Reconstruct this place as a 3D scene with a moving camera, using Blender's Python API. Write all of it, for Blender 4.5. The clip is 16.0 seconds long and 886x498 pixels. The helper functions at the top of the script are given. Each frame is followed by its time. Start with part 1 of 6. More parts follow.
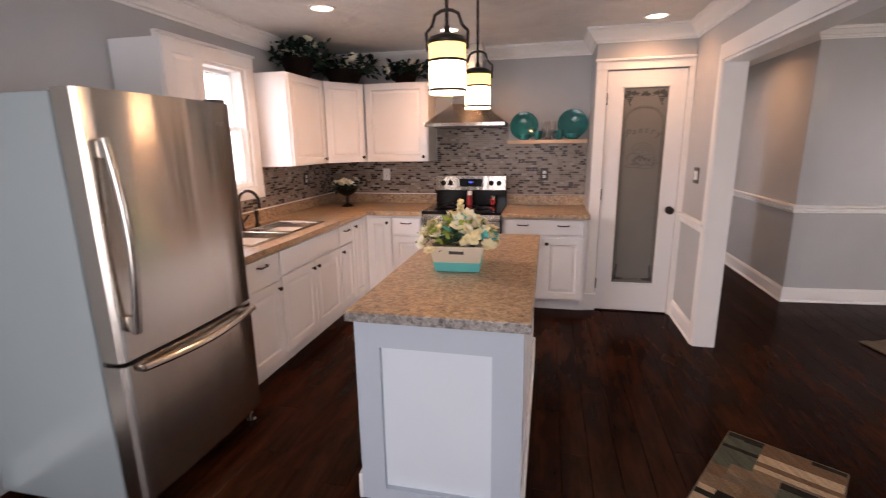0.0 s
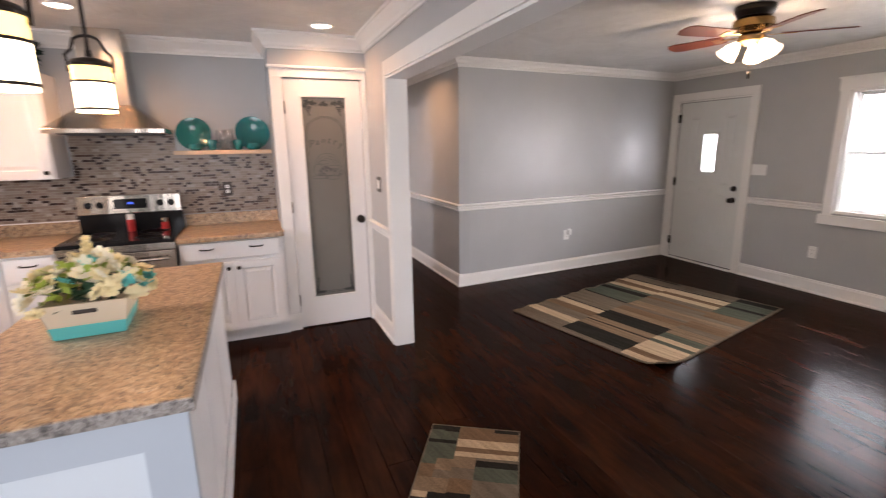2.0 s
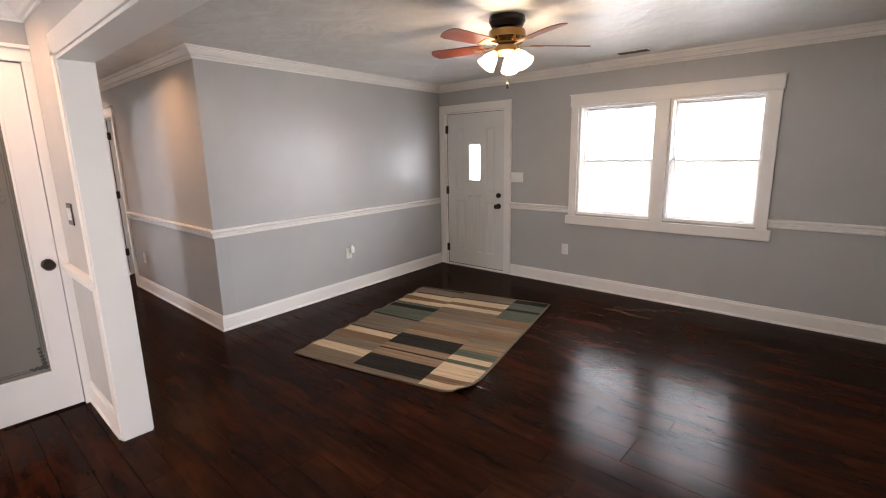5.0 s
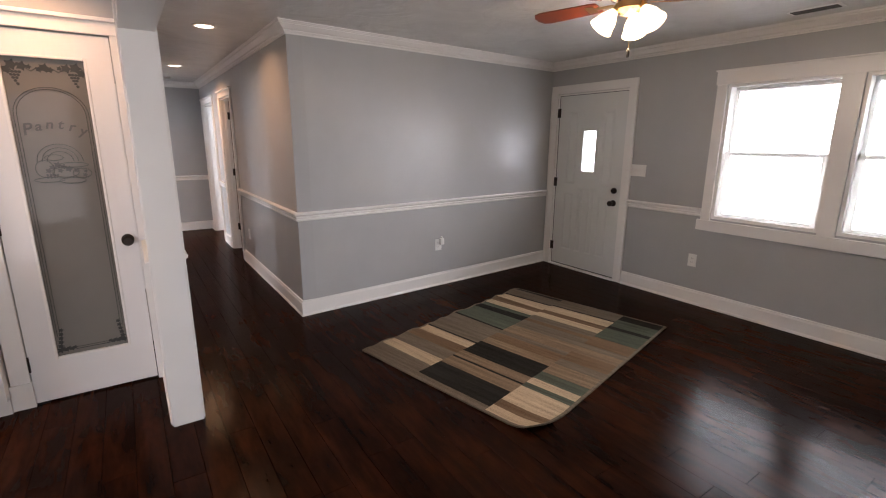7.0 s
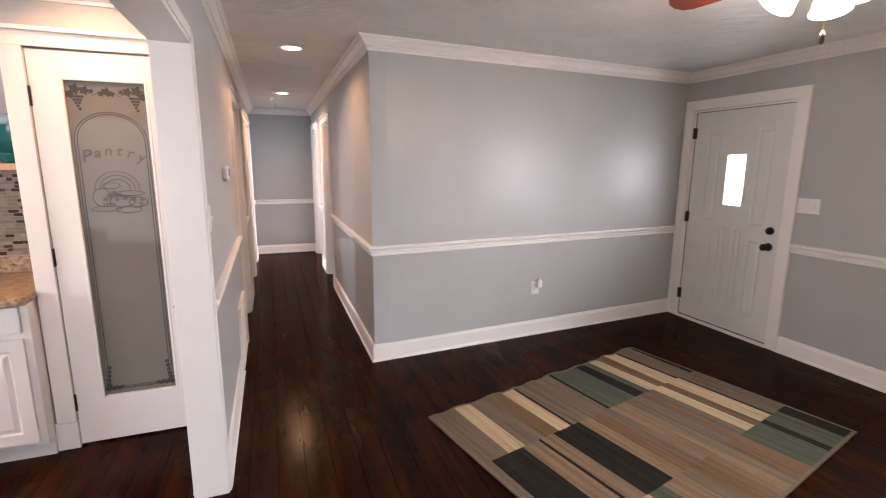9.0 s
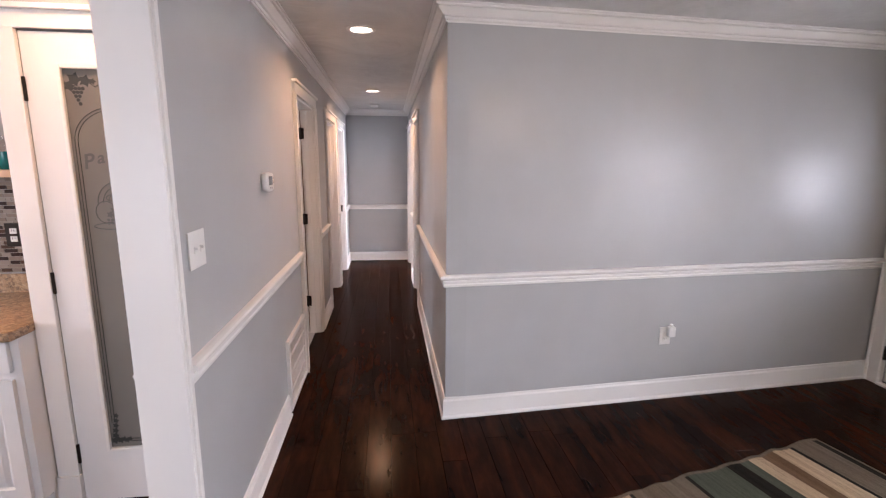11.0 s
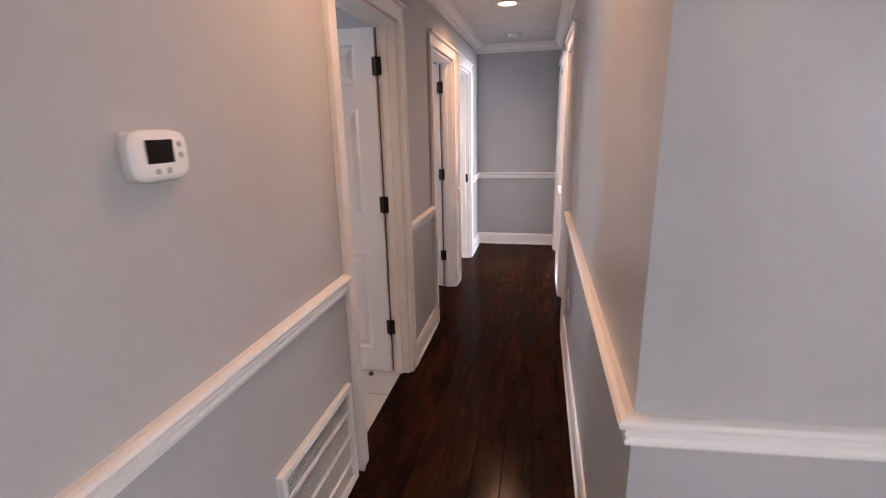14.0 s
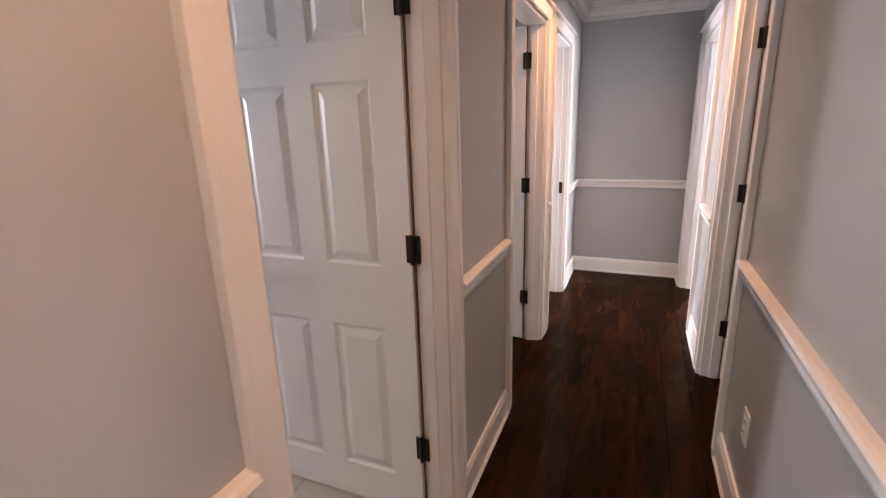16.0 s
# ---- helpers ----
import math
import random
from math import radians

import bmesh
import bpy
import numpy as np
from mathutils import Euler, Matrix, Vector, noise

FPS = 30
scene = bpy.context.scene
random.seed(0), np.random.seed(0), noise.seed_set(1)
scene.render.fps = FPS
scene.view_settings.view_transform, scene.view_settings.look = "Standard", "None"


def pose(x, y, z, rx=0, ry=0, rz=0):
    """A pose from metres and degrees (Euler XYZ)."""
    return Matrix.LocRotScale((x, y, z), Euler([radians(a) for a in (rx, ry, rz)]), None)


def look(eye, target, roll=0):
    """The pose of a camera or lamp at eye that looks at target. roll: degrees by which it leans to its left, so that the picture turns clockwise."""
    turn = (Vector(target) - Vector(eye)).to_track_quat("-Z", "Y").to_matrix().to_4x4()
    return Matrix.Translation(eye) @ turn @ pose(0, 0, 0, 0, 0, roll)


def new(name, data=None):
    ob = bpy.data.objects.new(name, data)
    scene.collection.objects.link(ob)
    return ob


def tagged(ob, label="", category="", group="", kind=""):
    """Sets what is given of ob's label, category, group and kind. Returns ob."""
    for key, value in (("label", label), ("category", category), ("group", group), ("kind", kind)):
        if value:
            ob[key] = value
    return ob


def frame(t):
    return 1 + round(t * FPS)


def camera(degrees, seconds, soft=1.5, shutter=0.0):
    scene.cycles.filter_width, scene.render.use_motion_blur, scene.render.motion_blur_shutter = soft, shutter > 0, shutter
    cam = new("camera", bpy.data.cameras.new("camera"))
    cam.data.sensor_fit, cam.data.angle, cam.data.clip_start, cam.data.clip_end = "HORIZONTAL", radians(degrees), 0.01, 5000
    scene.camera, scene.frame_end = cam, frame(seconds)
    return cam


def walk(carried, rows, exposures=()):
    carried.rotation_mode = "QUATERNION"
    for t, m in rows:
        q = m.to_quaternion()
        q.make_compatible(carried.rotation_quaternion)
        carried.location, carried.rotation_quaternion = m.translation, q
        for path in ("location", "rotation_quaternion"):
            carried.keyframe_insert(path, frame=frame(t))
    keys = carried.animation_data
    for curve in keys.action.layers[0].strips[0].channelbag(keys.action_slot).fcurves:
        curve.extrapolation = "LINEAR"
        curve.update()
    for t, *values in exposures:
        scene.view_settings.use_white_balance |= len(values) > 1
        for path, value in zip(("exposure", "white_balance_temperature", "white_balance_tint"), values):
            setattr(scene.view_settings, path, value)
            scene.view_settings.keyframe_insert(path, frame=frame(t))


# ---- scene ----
cam = camera(87.3, 16.0, soft=1.1, shutter=0.4)

PATH = [
    (0, (-2.15, -4.676, 1.467), (-2.58, -2.773, 1.024), -0.8),
    (0.5, (-2.147, -4.649, 1.46), (-2.301, -2.708, 1.006), -1.1),
    (1, (-2.117, -4.617, 1.466), (-1.987, -2.676, 1.001), -1.5),
    (1.5, (-2.045, -4.508, 1.48), (-1.61, -2.602, 1.059), -1.4),
    (2, (-1.988, -4.43, 1.496), (-1.254, -2.621, 1.063), -0.8),
    (2.5, (-1.981, -4.338, 1.503), (-0.864, -2.737, 1.066), -1.8),
    (3, (-1.974, -4.27, 1.491), (-0.587, -2.901, 1.042), -2.2),
    (5.5, (-1.497, -3.958, 1.496), (-0.034, -2.656, 1.091), -1.1),
    (6, (-1.399, -3.907, 1.487), (-0.015, -2.528, 1.059), -0.2),
    (6.5, (-1.246, -3.845, 1.483), (-0.028, -2.318, 1.057), 0.8),
    (7, (-1.123, -3.798, 1.483), (-0.033, -2.185, 1.026), 0.3),
    (7.5, (-1.046, -3.649, 1.473), (0.038, -2.029, 1.024), 0.1),
    (8, (-0.969, -3.513, 1.479), (0.08, -1.862, 1.065), -0.7),
    (8.5, (-0.814, -3.423, 1.47), (0.045, -1.656, 1.097), -0.4),
    (9, (-0.677, -3.333, 1.499), (0.003, -1.488, 1.137), 0.3),
    (11.5, (-0.272, -2.333, 1.521), (-0.149, -0.369, 1.162), -0.4),
    (12, (-0.226, -2.06, 1.507), (-0.251, -0.097, 1.125), -0.9),
    (12.5, (-0.196, -1.776, 1.494), (-0.376, 0.166, 1.05), -0.3),
    (13, (-0.238, -1.475, 1.491), (-0.375, 0.471, 1.05), -1.7),
    (13.5, (-0.218, -1.184, 1.467), (-0.481, 0.738, 0.98), -2.0),
    (14, (-0.207, -0.896, 1.476), (-0.603, 0.995, 0.958), -1.3),
    (14.5, (-0.27, -0.575, 1.463), (-0.619, 1.329, 0.957), -1.1),
    (15, (-0.289, -0.268, 1.438), (-0.824, 1.592, 0.935), -0.6),
    (15.5, (-0.318, 0.018, 1.43), (-1.039, 1.799, 0.877), -1.4),
    (16, (-0.411, 0.278, 1.429), (-1.161, 2.059, 0.913), -1.8),
]
EXPOSURES = [(0, -0.17, 6900, 27), (1, -0.34, 6650, 23), (2.5, 0.42, 6600, 21), (5.5, 0.32, 6600, 18), (6, 0.18, 6550, 18), (7, -0.12, 6550, 20), (8, 0.18, 6600, 21), (9, 0.50, 6600, 22), (11.5, 0.36, 6200, 24), (14, 0.2, 6300, 25), (16, 0.18, 6700, 25)]
walk(cam, [(t, look(eye, target, roll)) for t, eye, target, roll in PATH], EXPOSURES)

# ---- world, daylight and lamps ----
world = bpy.data.worlds.new("world")
scene.world = world
world.use_nodes = True
wn = world.node_tree
sky = wn.nodes.new("ShaderNodeTexSky")
sky.sky_type, sky.sun_disc = "NISHITA", False
sky.sun_elevation, sky.sun_rotation = radians(48), radians(200)
wn.nodes["Background"].inputs[1].default_value = 0.1
wn.links.new(sky.outputs[0], wn.nodes["Background"].inputs[0])
sun = new("sun", bpy.data.lights.new("sun", "SUN"))
sun.data.energy, sun.data.angle, sun.data.color = 2.0, radians(0.5), (1, 0.95, 0.88)
sun.matrix_world = look((0, 0, 30), (18, 9, 0))

DAY = (0.92, 0.97, 1.0)
WARM = (1.0, 0.55, 0.27)


def area(name, eye, target, wide, high, power, colour, disk=False, cone=180):
    lamp = bpy.data.lights.new(name, "AREA")
    lamp.shape = "DISK" if disk else "RECTANGLE"
    lamp.size = wide
    if not disk:
        lamp.size_y = high
    lamp.energy, lamp.color, lamp.spread = power, colour, radians(cone)
    ob = new(name, lamp)
    ob.matrix_world = look(eye, target)
    return ob


# daylight in the window openings
area("daylight", (3.36, -2.14, 1.38), (0, -2.14, 1.15), 0.95, 1.25, 72, DAY)
area("daylight", (3.36, -3.02, 1.38), (0, -3.02, 1.15), 0.95, 1.25, 72, DAY)
area("daylight", (3.32, -0.36, 1.40), (0, -0.36, 1.40), 0.75, 0.75, 32, DAY)
area("daylight", (-4.62, -1.74, 1.60), (0, -1.74, 1.3), 0.95, 0.95, 90, DAY)
area("daylight", (-2.6, -6.42, 1.25), (-2.6, 0, 1.1), 1.8, 2.0, 72, DAY)
area("daylight", (-4.62, 4.0, 1.5), (0, 4.0, 1.5), 1.2, 1.1, 270, DAY)
area("daylight", (-4.62, 2.7, 1.5), (0, 2.7, 1.3), 0.9, 1.1, 60, DAY)
area("daylight", (-4.62, 1.0, 1.6), (0, 1.0, 1.3), 0.7, 0.8, 66, DAY)
area("daylight", (3.36, 4.1, 1.5), (0, 4.1, 1.5), 1.2, 1.1, 290, DAY)
area("daylight", (3.36, 1.9, 1.5), (0, 1.9, 1.3), 1.2, 1.1, 20, DAY)


# ---- materials ----
def material(name):
    m = bpy.data.materials.new(name)
    m.use_nodes = True
    return m, m.node_tree, m.node_tree.nodes["Principled BSDF"]


def node(tree, kind, **values):
    n = tree.nodes.new("ShaderNode" + kind)
    for key, value in values.items():
        n.inputs[key.replace("_", " ")].default_value = value
    return n


def coords(tree, scale=(1, 1, 1), turn=(0, 0, 0)):
    tc = tree.nodes.new("ShaderNodeTexCoord")
    mp = tree.nodes.new("ShaderNodeMapping")
    mp.inputs["Scale"].default_value = scale
    mp.inputs["Rotation"].default_value = turn
    tree.links.new(tc.outputs["Object"], mp.inputs["Vector"])
    return mp.outputs["Vector"]


def ramp(tree, fac, stops):
    r = tree.nodes.new("ShaderNodeValToRGB")
    while len(r.color_ramp.elements) < len(stops):
        r.color_ramp.elements.new(0.5)
    for e, (p, c) in zip(r.color_ramp.elements, stops):
        e.position, e.color = p, (*c, 1)
    tree.links.new(fac, r.inputs[0])
    return r.outputs[0]


def noise_of(tree, vec, scale, detail=4, rough=0.55):
    n = node(tree, "TexNoise", Scale=scale, Detail=detail, Roughness=rough)
    tree.links.new(vec, n.inputs["Vector"])
    return n.outputs["Fac"]


def bump(tree, shader, height, strength, distance):
    b = node(tree, "Bump", Strength=strength, Distance=distance)
    tree.links.new(height, b.inputs["Height"])
    tree.links.new(b.outputs[0], shader.inputs["Normal"])


def painted(name, colour, rough=0.4, vary=0.06, grain=180, relief=0.0006, metal=0.0, stroke=(1, 1, 1), shine=0.5):
    """A painted or plain surface with soft mottling and fine relief."""
    m, t, s = material(name)
    v = coords(t)
    big = noise_of(t, v, 2.3, 3)
    lo = tuple(c * (1 - vary) for c in colour)
    hi = tuple(min(1, c * (1 + vary)) for c in colour)
    t.links.new(ramp(t, big, [(0.3, lo), (0.7, hi)]), s.inputs["Base Color"])
    rr = node(t, "MapRange", To_Min=rough * 0.85, To_Max=min(1, rough * 1.2))
    t.links.new(noise_of(t, v, 6, 3), rr.inputs["Value"])
    t.links.new(rr.outputs[0], s.inputs["Roughness"])
    s.inputs["Metallic"].default_value = metal
    s.inputs["Specular IOR Level"].default_value = shine
    if relief:
        bump(t, s, noise_of(t, coords(t, stroke), grain, 3), 0.5, relief)
    return m


WALL = painted("grey_wall_paint", (0.432, 0.440, 0.446), 0.30, 0.03, 140, 0.0008, shine=0.3)
TRIM = painted("white_trim_paint", (0.82, 0.81, 0.79), 0.32, 0.02, 90, 0.0004)
CABINET = painted("white_cabinet", (0.80, 0.79, 0.785), 0.35, 0.025, 110, 0.0004)
# white paint with the blue of the rear daylight put into its colour
DAYLIT_PANEL = painted("white_paint_tinted_by_daylight", (0.72, 0.785, 0.83), 0.4, 0.02, 90, 0.0004)
ISLAND = painted("pale_blue_grey_paint", (0.50, 0.56, 0.62), 0.4, 0.03, 90, 0.0005)
LEAF = painted("white_door_paint", (0.80, 0.80, 0.80), 0.36, 0.02, 60, 0.0007, stroke=(1, 1, 0.1))
DOOR_GREY = painted("pale_grey_door_paint", (0.70, 0.715, 0.70), 0.34, 0.03, 60, 0.0006, stroke=(1, 1, 0.1))
PLASTIC = painted("white_plastic", (0.80, 0.80, 0.78), 0.35, 0.02, 0, 0)
# dark wicker, taken blacker: the dimness above the cabinets is in its colour
BASKET = painted("dark_wicker", (0.008, 0.005, 0.004), 0.8, 0.3, 120, 0.003, shine=0.08)
BARE = painted("door_edge_wood_and_gap_shade", (0.15, 0.070, 0.032), 0.6, 0.3, 40, 0.0005, stroke=(3, 3, 0.2))
SLAT = painted("white_blind", (0.85, 0.85, 0.84), 0.5, 0.01, 0, 0)
BRONZE = painted("oil_rubbed_bronze", (0.035, 0.028, 0.024), 0.35, 0.2, 60, 0.0003, metal=0.8)
BLACK = painted("black_enamel", (0.008, 0.008, 0.009), 0.12, 0.1, 0, 0, shine=0.22)
DARKGREY = painted("dark_grey_plastic", (0.06, 0.06, 0.065), 0.4, 0.1, 0, 0)
TURQUOISE = painted("turquoise_glaze", (0.010, 0.145, 0.150), 0.12, 0.12, 0, 0)
AQUA = painted("aqua_paint", (0.10, 0.52, 0.50), 0.45, 0.1, 80, 0.0005)
CREAMWOOD = painted("cream_wood", (0.66, 0.56, 0.42), 0.55, 0.12, 60, 0.001, stroke=(0.2, 1, 3))
PALEWOOD = painted("pale_wood", (0.58, 0.40, 0.26), 0.5, 0.15, 50, 0.0008, stroke=(0.2, 2, 2))
PETAL = painted("cream_petal", (0.82, 0.72, 0.44), 0.6, 0.1, 200, 0.001)
PETAL_WHITE = painted("white_petal", (0.85, 0.81, 0.66), 0.6, 0.06, 200, 0.001)
LIME = painted("lime_leaf", (0.30, 0.38, 0.06), 0.5, 0.2, 90, 0.001)
# darker copy of the leaf green, with the shade of its dim place painted in
SHADED_GREEN = painted("shaded_green_leaf", (0.008, 0.024, 0.016), 0.6, 0.4, 90, 0.001, shine=0.2)
GREEN = painted("green_leaf", (0.022, 0.075, 0.038), 0.45, 0.3, 90, 0.001)
ANTIQUE = painted("antique_brass", (0.30, 0.185, 0.075), 0.2, 0.15, 0, 0, metal=1.0)
BRASS = painted("brass", (0.55, 0.38, 0.18), 0.3, 0.1, 0, 0, metal=1.0)
RED = painted("red_label", (0.40, 0.03, 0.03), 0.4, 0.1, 0, 0)
BLADE = painted("cherry_wood", (0.16, 0.035, 0.015), 0.3, 0.3, 30, 0.0005, stroke=(0.3, 3, 3))
TILE_FLOOR = painted("pale_floor_tile", (0.46, 0.43, 0.39), 0.3, 0.14, 60, 0.0005)
GROUT = painted("grout", (0.30, 0.265, 0.235), 0.85, 0.06, 150, 0.001)
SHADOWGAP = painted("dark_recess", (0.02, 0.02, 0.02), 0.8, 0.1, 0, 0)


def vinyl_material():
    """White sash vinyl, half translucent so daylight through it imitates the window's bloom."""
    m, t, s = material("white_sash_vinyl")
    thin = node(t, "BsdfTranslucent")
    thin.inputs["Color"].default_value = (0.78, 0.78, 0.76, 1)
    s.inputs["Base Color"].default_value = (0.82, 0.82, 0.80, 1)
    s.inputs["Roughness"].default_value = 0.35
    both = node(t, "MixShader", Fac=0.5)
    t.links.new(s.outputs[0], both.inputs[1])
    t.links.new(thin.outputs[0], both.inputs[2])
    t.links.new(both.outputs[0], t.nodes["Material Output"].inputs["Surface"])
    return m


VINYL = vinyl_material()
OUTSIDE = painted("lawn", (0.10, 0.14, 0.05), 0.9, 0.3, 40, 0.01)


def ceiling_material():
    m, t, s = material("swirled_ceiling_plaster")
    v = coords(t)
    n1 = node(t, "TexNoise", Scale=2.1, Detail=5, Roughness=0.6, Distortion=1.6)
    t.links.new(v, n1.inputs["Vector"])
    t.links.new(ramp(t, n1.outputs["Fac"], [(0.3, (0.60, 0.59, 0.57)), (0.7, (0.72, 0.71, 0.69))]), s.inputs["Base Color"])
    s.inputs["Roughness"].default_value = 0.36
    n2 = node(t, "TexNoise", Scale=2.4, Detail=3, Roughness=0.5, Distortion=2.2)
    t.links.new(v, n2.inputs["Vector"])
    bump(t, s, n2.outputs["Fac"], 0.21, 0.08)
    return m


def floor_material():
    m, t, s = material("dark_scraped_wood")
    info = t.nodes.new("ShaderNodeObjectInfo")
    geo = t.nodes.new("ShaderNodeNewGeometry")
    tc = t.nodes.new("ShaderNodeTexCoord")
    off = node(t, "VectorMath")
    off.operation = "MULTIPLY_ADD"
    add = t.nodes.new("ShaderNodeMath")
    t.links.new(info.outputs["Random"], add.inputs[0])
    t.links.new(geo.outputs["Random Per Island"], add.inputs[1])
    t.links.new(add.outputs[0], off.inputs[0])
    off.inputs[1].default_value = (7, 31, 3)
    t.links.new(tc.outputs["Object"], off.inputs[2])
    mp = t.nodes.new("ShaderNodeMapping")
    mp.inputs["Scale"].default_value = (6, 0.9, 1)
    t.links.new(off.outputs[0], mp.inputs["Vector"])
    grain = node(t, "TexNoise", Scale=4.0, Detail=5, Roughness=0.6, Distortion=0.3)
    t.links.new(mp.outputs[0], grain.inputs["Vector"])
    mp2 = t.nodes.new("ShaderNodeMapping")
    mp2.inputs["Scale"].default_value = (3, 1.6, 1)
    t.links.new(off.outputs[0], mp2.inputs["Vector"])
    mp3 = t.nodes.new("ShaderNodeMapping")
    mp3.inputs["Scale"].default_value = (3.2, 1.1, 1)
    t.links.new(geo.outputs["Position"], mp3.inputs["Vector"])
    blot = node(t, "TexNoise", Scale=1.7, Detail=4, Roughness=0.55, Distortion=0.5)
    t.links.new(mp3.outputs[0], blot.inputs["Vector"])
    mixf = node(t, "Mix", Factor=0.42)
    t.links.new(blot.outputs["Fac"], mixf.inputs[2])
    t.links.new(grain.outputs["Fac"], mixf.inputs[3])
    shade = node(t, "MapRange", To_Min=-0.06, To_Max=0.06)
    t.links.new(add.outputs[0], shade.inputs["Value"])
    shade.inputs["From Max"].default_value = 2
    tot = t.nodes.new("ShaderNodeMath")
    t.links.new(mixf.outputs[0], tot.inputs[0])
    t.links.new(shade.outputs[0], tot.inputs[1])
    col = ramp(t, tot.outputs[0], [(0.33, (0.0034, 0.0015, 0.0010)), (0.48, (0.0140, 0.0040, 0.0016)), (0.64, (0.033, 0.0094, 0.0033)), (0.88, (0.044, 0.0134, 0.0048))])
    t.links.new(col, s.inputs["Base Color"])
    rr = node(t, "MapRange", To_Min=0.14, To_Max=0.25)
    t.links.new(grain.outputs["Fac"], rr.inputs["Value"])
    bump(t, s, grain.outputs["Fac"], 0.15, 0.002)
    s.inputs["Specular IOR Level"].default_value = 0.0
    s.inputs["Roughness"].default_value = 1.0
    matt = node(t, "BsdfDiffuse")
    t.links.new(col, matt.inputs["Color"])
    gloss = node(t, "BsdfGlossy")
    t.links.new(rr.outputs[0], gloss.inputs["Roughness"])
    scrape = node(t, "TexNoise", Scale=11.0, Detail=2, Roughness=0.5, Distortion=0.8)
    t.links.new(mp2.outputs[0], scrape.inputs["Vector"])
    high = node(t, "Mix", Factor=0.7)
    t.links.new(grain.outputs["Fac"], high.inputs[2])
    t.links.new(scrape.outputs["Fac"], high.inputs[3])
    lift = node(t, "Bump", Strength=0.3, Distance=0.0025)
    t.links.new(high.outputs[0], lift.inputs["Height"])
    t.links.new(lift.outputs[0], gloss.inputs["Normal"])
    edge = node(t, "Fresnel", IOR=1.4)
    part_of = t.nodes.new("ShaderNodeMath")
    part_of.operation = "MULTIPLY"
    part_of.inputs[1].default_value = 0.30
    t.links.new(edge.outputs[0], part_of.inputs[0])
    both = t.nodes.new("ShaderNodeMixShader")
    t.links.new(part_of.outputs[0], both.inputs[0])
    t.links.new(matt.outputs[0], both.inputs[1])
    t.links.new(gloss.outputs[0], both.inputs[2])
    t.nodes.remove(s)
    t.links.new(both.outputs[0], t.nodes["Material Output"].inputs["Surface"])
    return m


def laminate_material(name, grey):
    m, t, s = material(name)
    v = coords(t)
    warp = node(t, "TexNoise", Scale=13.0, Detail=7, Roughness=0.72, Distortion=1.8)
    t.links.new(v, warp.inputs["Vector"])
    fleck = node(t, "TexNoise", Scale=52.0, Detail=5, Roughness=0.7, Distortion=1.5)
    t.links.new(v, fleck.inputs["Vector"])
    mx = node(t, "Mix", Factor=0.55)
    t.links.new(warp.outputs["Fac"], mx.inputs[2])
    t.links.new(fleck.outputs["Fac"], mx.inputs[3])
    col = ramp(t, mx.outputs[0], [(0.38, (0.03, 0.022, 0.017)), (0.44, (0.15, 0.10, 0.065)), (0.48, (0.37, 0.225, 0.125)), (0.505, (0.24, 0.165, 0.11)), (0.54, (0.56, 0.39, 0.225)), (0.60, (0.27, 0.225, 0.185))])
    wv = node(t, "VectorMath")
    wv.operation = "MULTIPLY_ADD"
    wv.inputs[1].default_value = (0.05, 0.05, 0.05)
    t.links.new(warp.outputs["Color"], wv.inputs[0])
    t.links.new(v, wv.inputs[2])
    chip = node(t, "TexVoronoi", Scale=72.0)
    t.links.new(wv.outputs[0], chip.inputs["Vector"])
    rgb = t.nodes.new("ShaderNodeSeparateColor")
    t.links.new(chip.outputs["Color"], rgb.inputs[0])
    chips = ramp(t, rgb.outputs[0], [(0.0, (0.07, 0.05, 0.038)), (0.24, (0.21, 0.145, 0.095)), (0.48, (0.40, 0.25, 0.14)), (0.78, (0.52, 0.37, 0.225)), (1.0, (0.60, 0.47, 0.33))])
    blend = t.nodes.new("ShaderNodeMix")
    blend.data_type = "RGBA"
    blend.inputs[0].default_value = 0.5
    t.links.new(col, blend.inputs[6])
    t.links.new(chips, blend.inputs[7])
    tone = t.nodes.new("ShaderNodeMix")
    tone.data_type, tone.blend_type = "RGBA", "MIX"
    tone.inputs[0].default_value = grey
    t.links.new(blend.outputs[2], tone.inputs[6])
    bw = t.nodes.new("ShaderNodeRGBToBW")
    t.links.new(blend.outputs[2], bw.inputs[0])
    t.links.new(bw.outputs[0], tone.inputs[7])
    t.links.new(tone.outputs[2], s.inputs["Base Color"])
    s.inputs["Roughness"].default_value = 0.3
    bump(t, s, fleck.outputs["Fac"], 0.1, 0.0006)
    return m


def steel_material(name, stretch, rough=0.2):
    m, t, s = material(name)
    g = noise_of(t, coords(t, stretch), 30, 3)
    t.links.new(ramp(t, g, [(0.3, (0.56, 0.51, 0.455)), (0.7, (0.59, 0.54, 0.485))]), s.inputs["Base Color"])
    s.inputs["Metallic"].default_value = 1
    tan = t.nodes.new("ShaderNodeTangent")
    tan.direction_type, tan.axis = "RADIAL", "Z"
    t.links.new(tan.outputs[0], s.inputs["Tangent"])
    s.inputs["Anisotropic"].default_value = 0.85
    s.inputs["Anisotropic Rotation"].default_value = 0.25
    rr = node(t, "MapRange", To_Min=rough * 0.95, To_Max=rough * 1.05)
    t.links.new(g, rr.inputs["Value"])
    t.links.new(rr.outputs[0], s.inputs["Roughness"])
    wav = noise_of(t, coords(t, (5, 5, 0.35)), 1.6, 2)
    bump(t, s, wav, 0.14, 0.02)
    return m


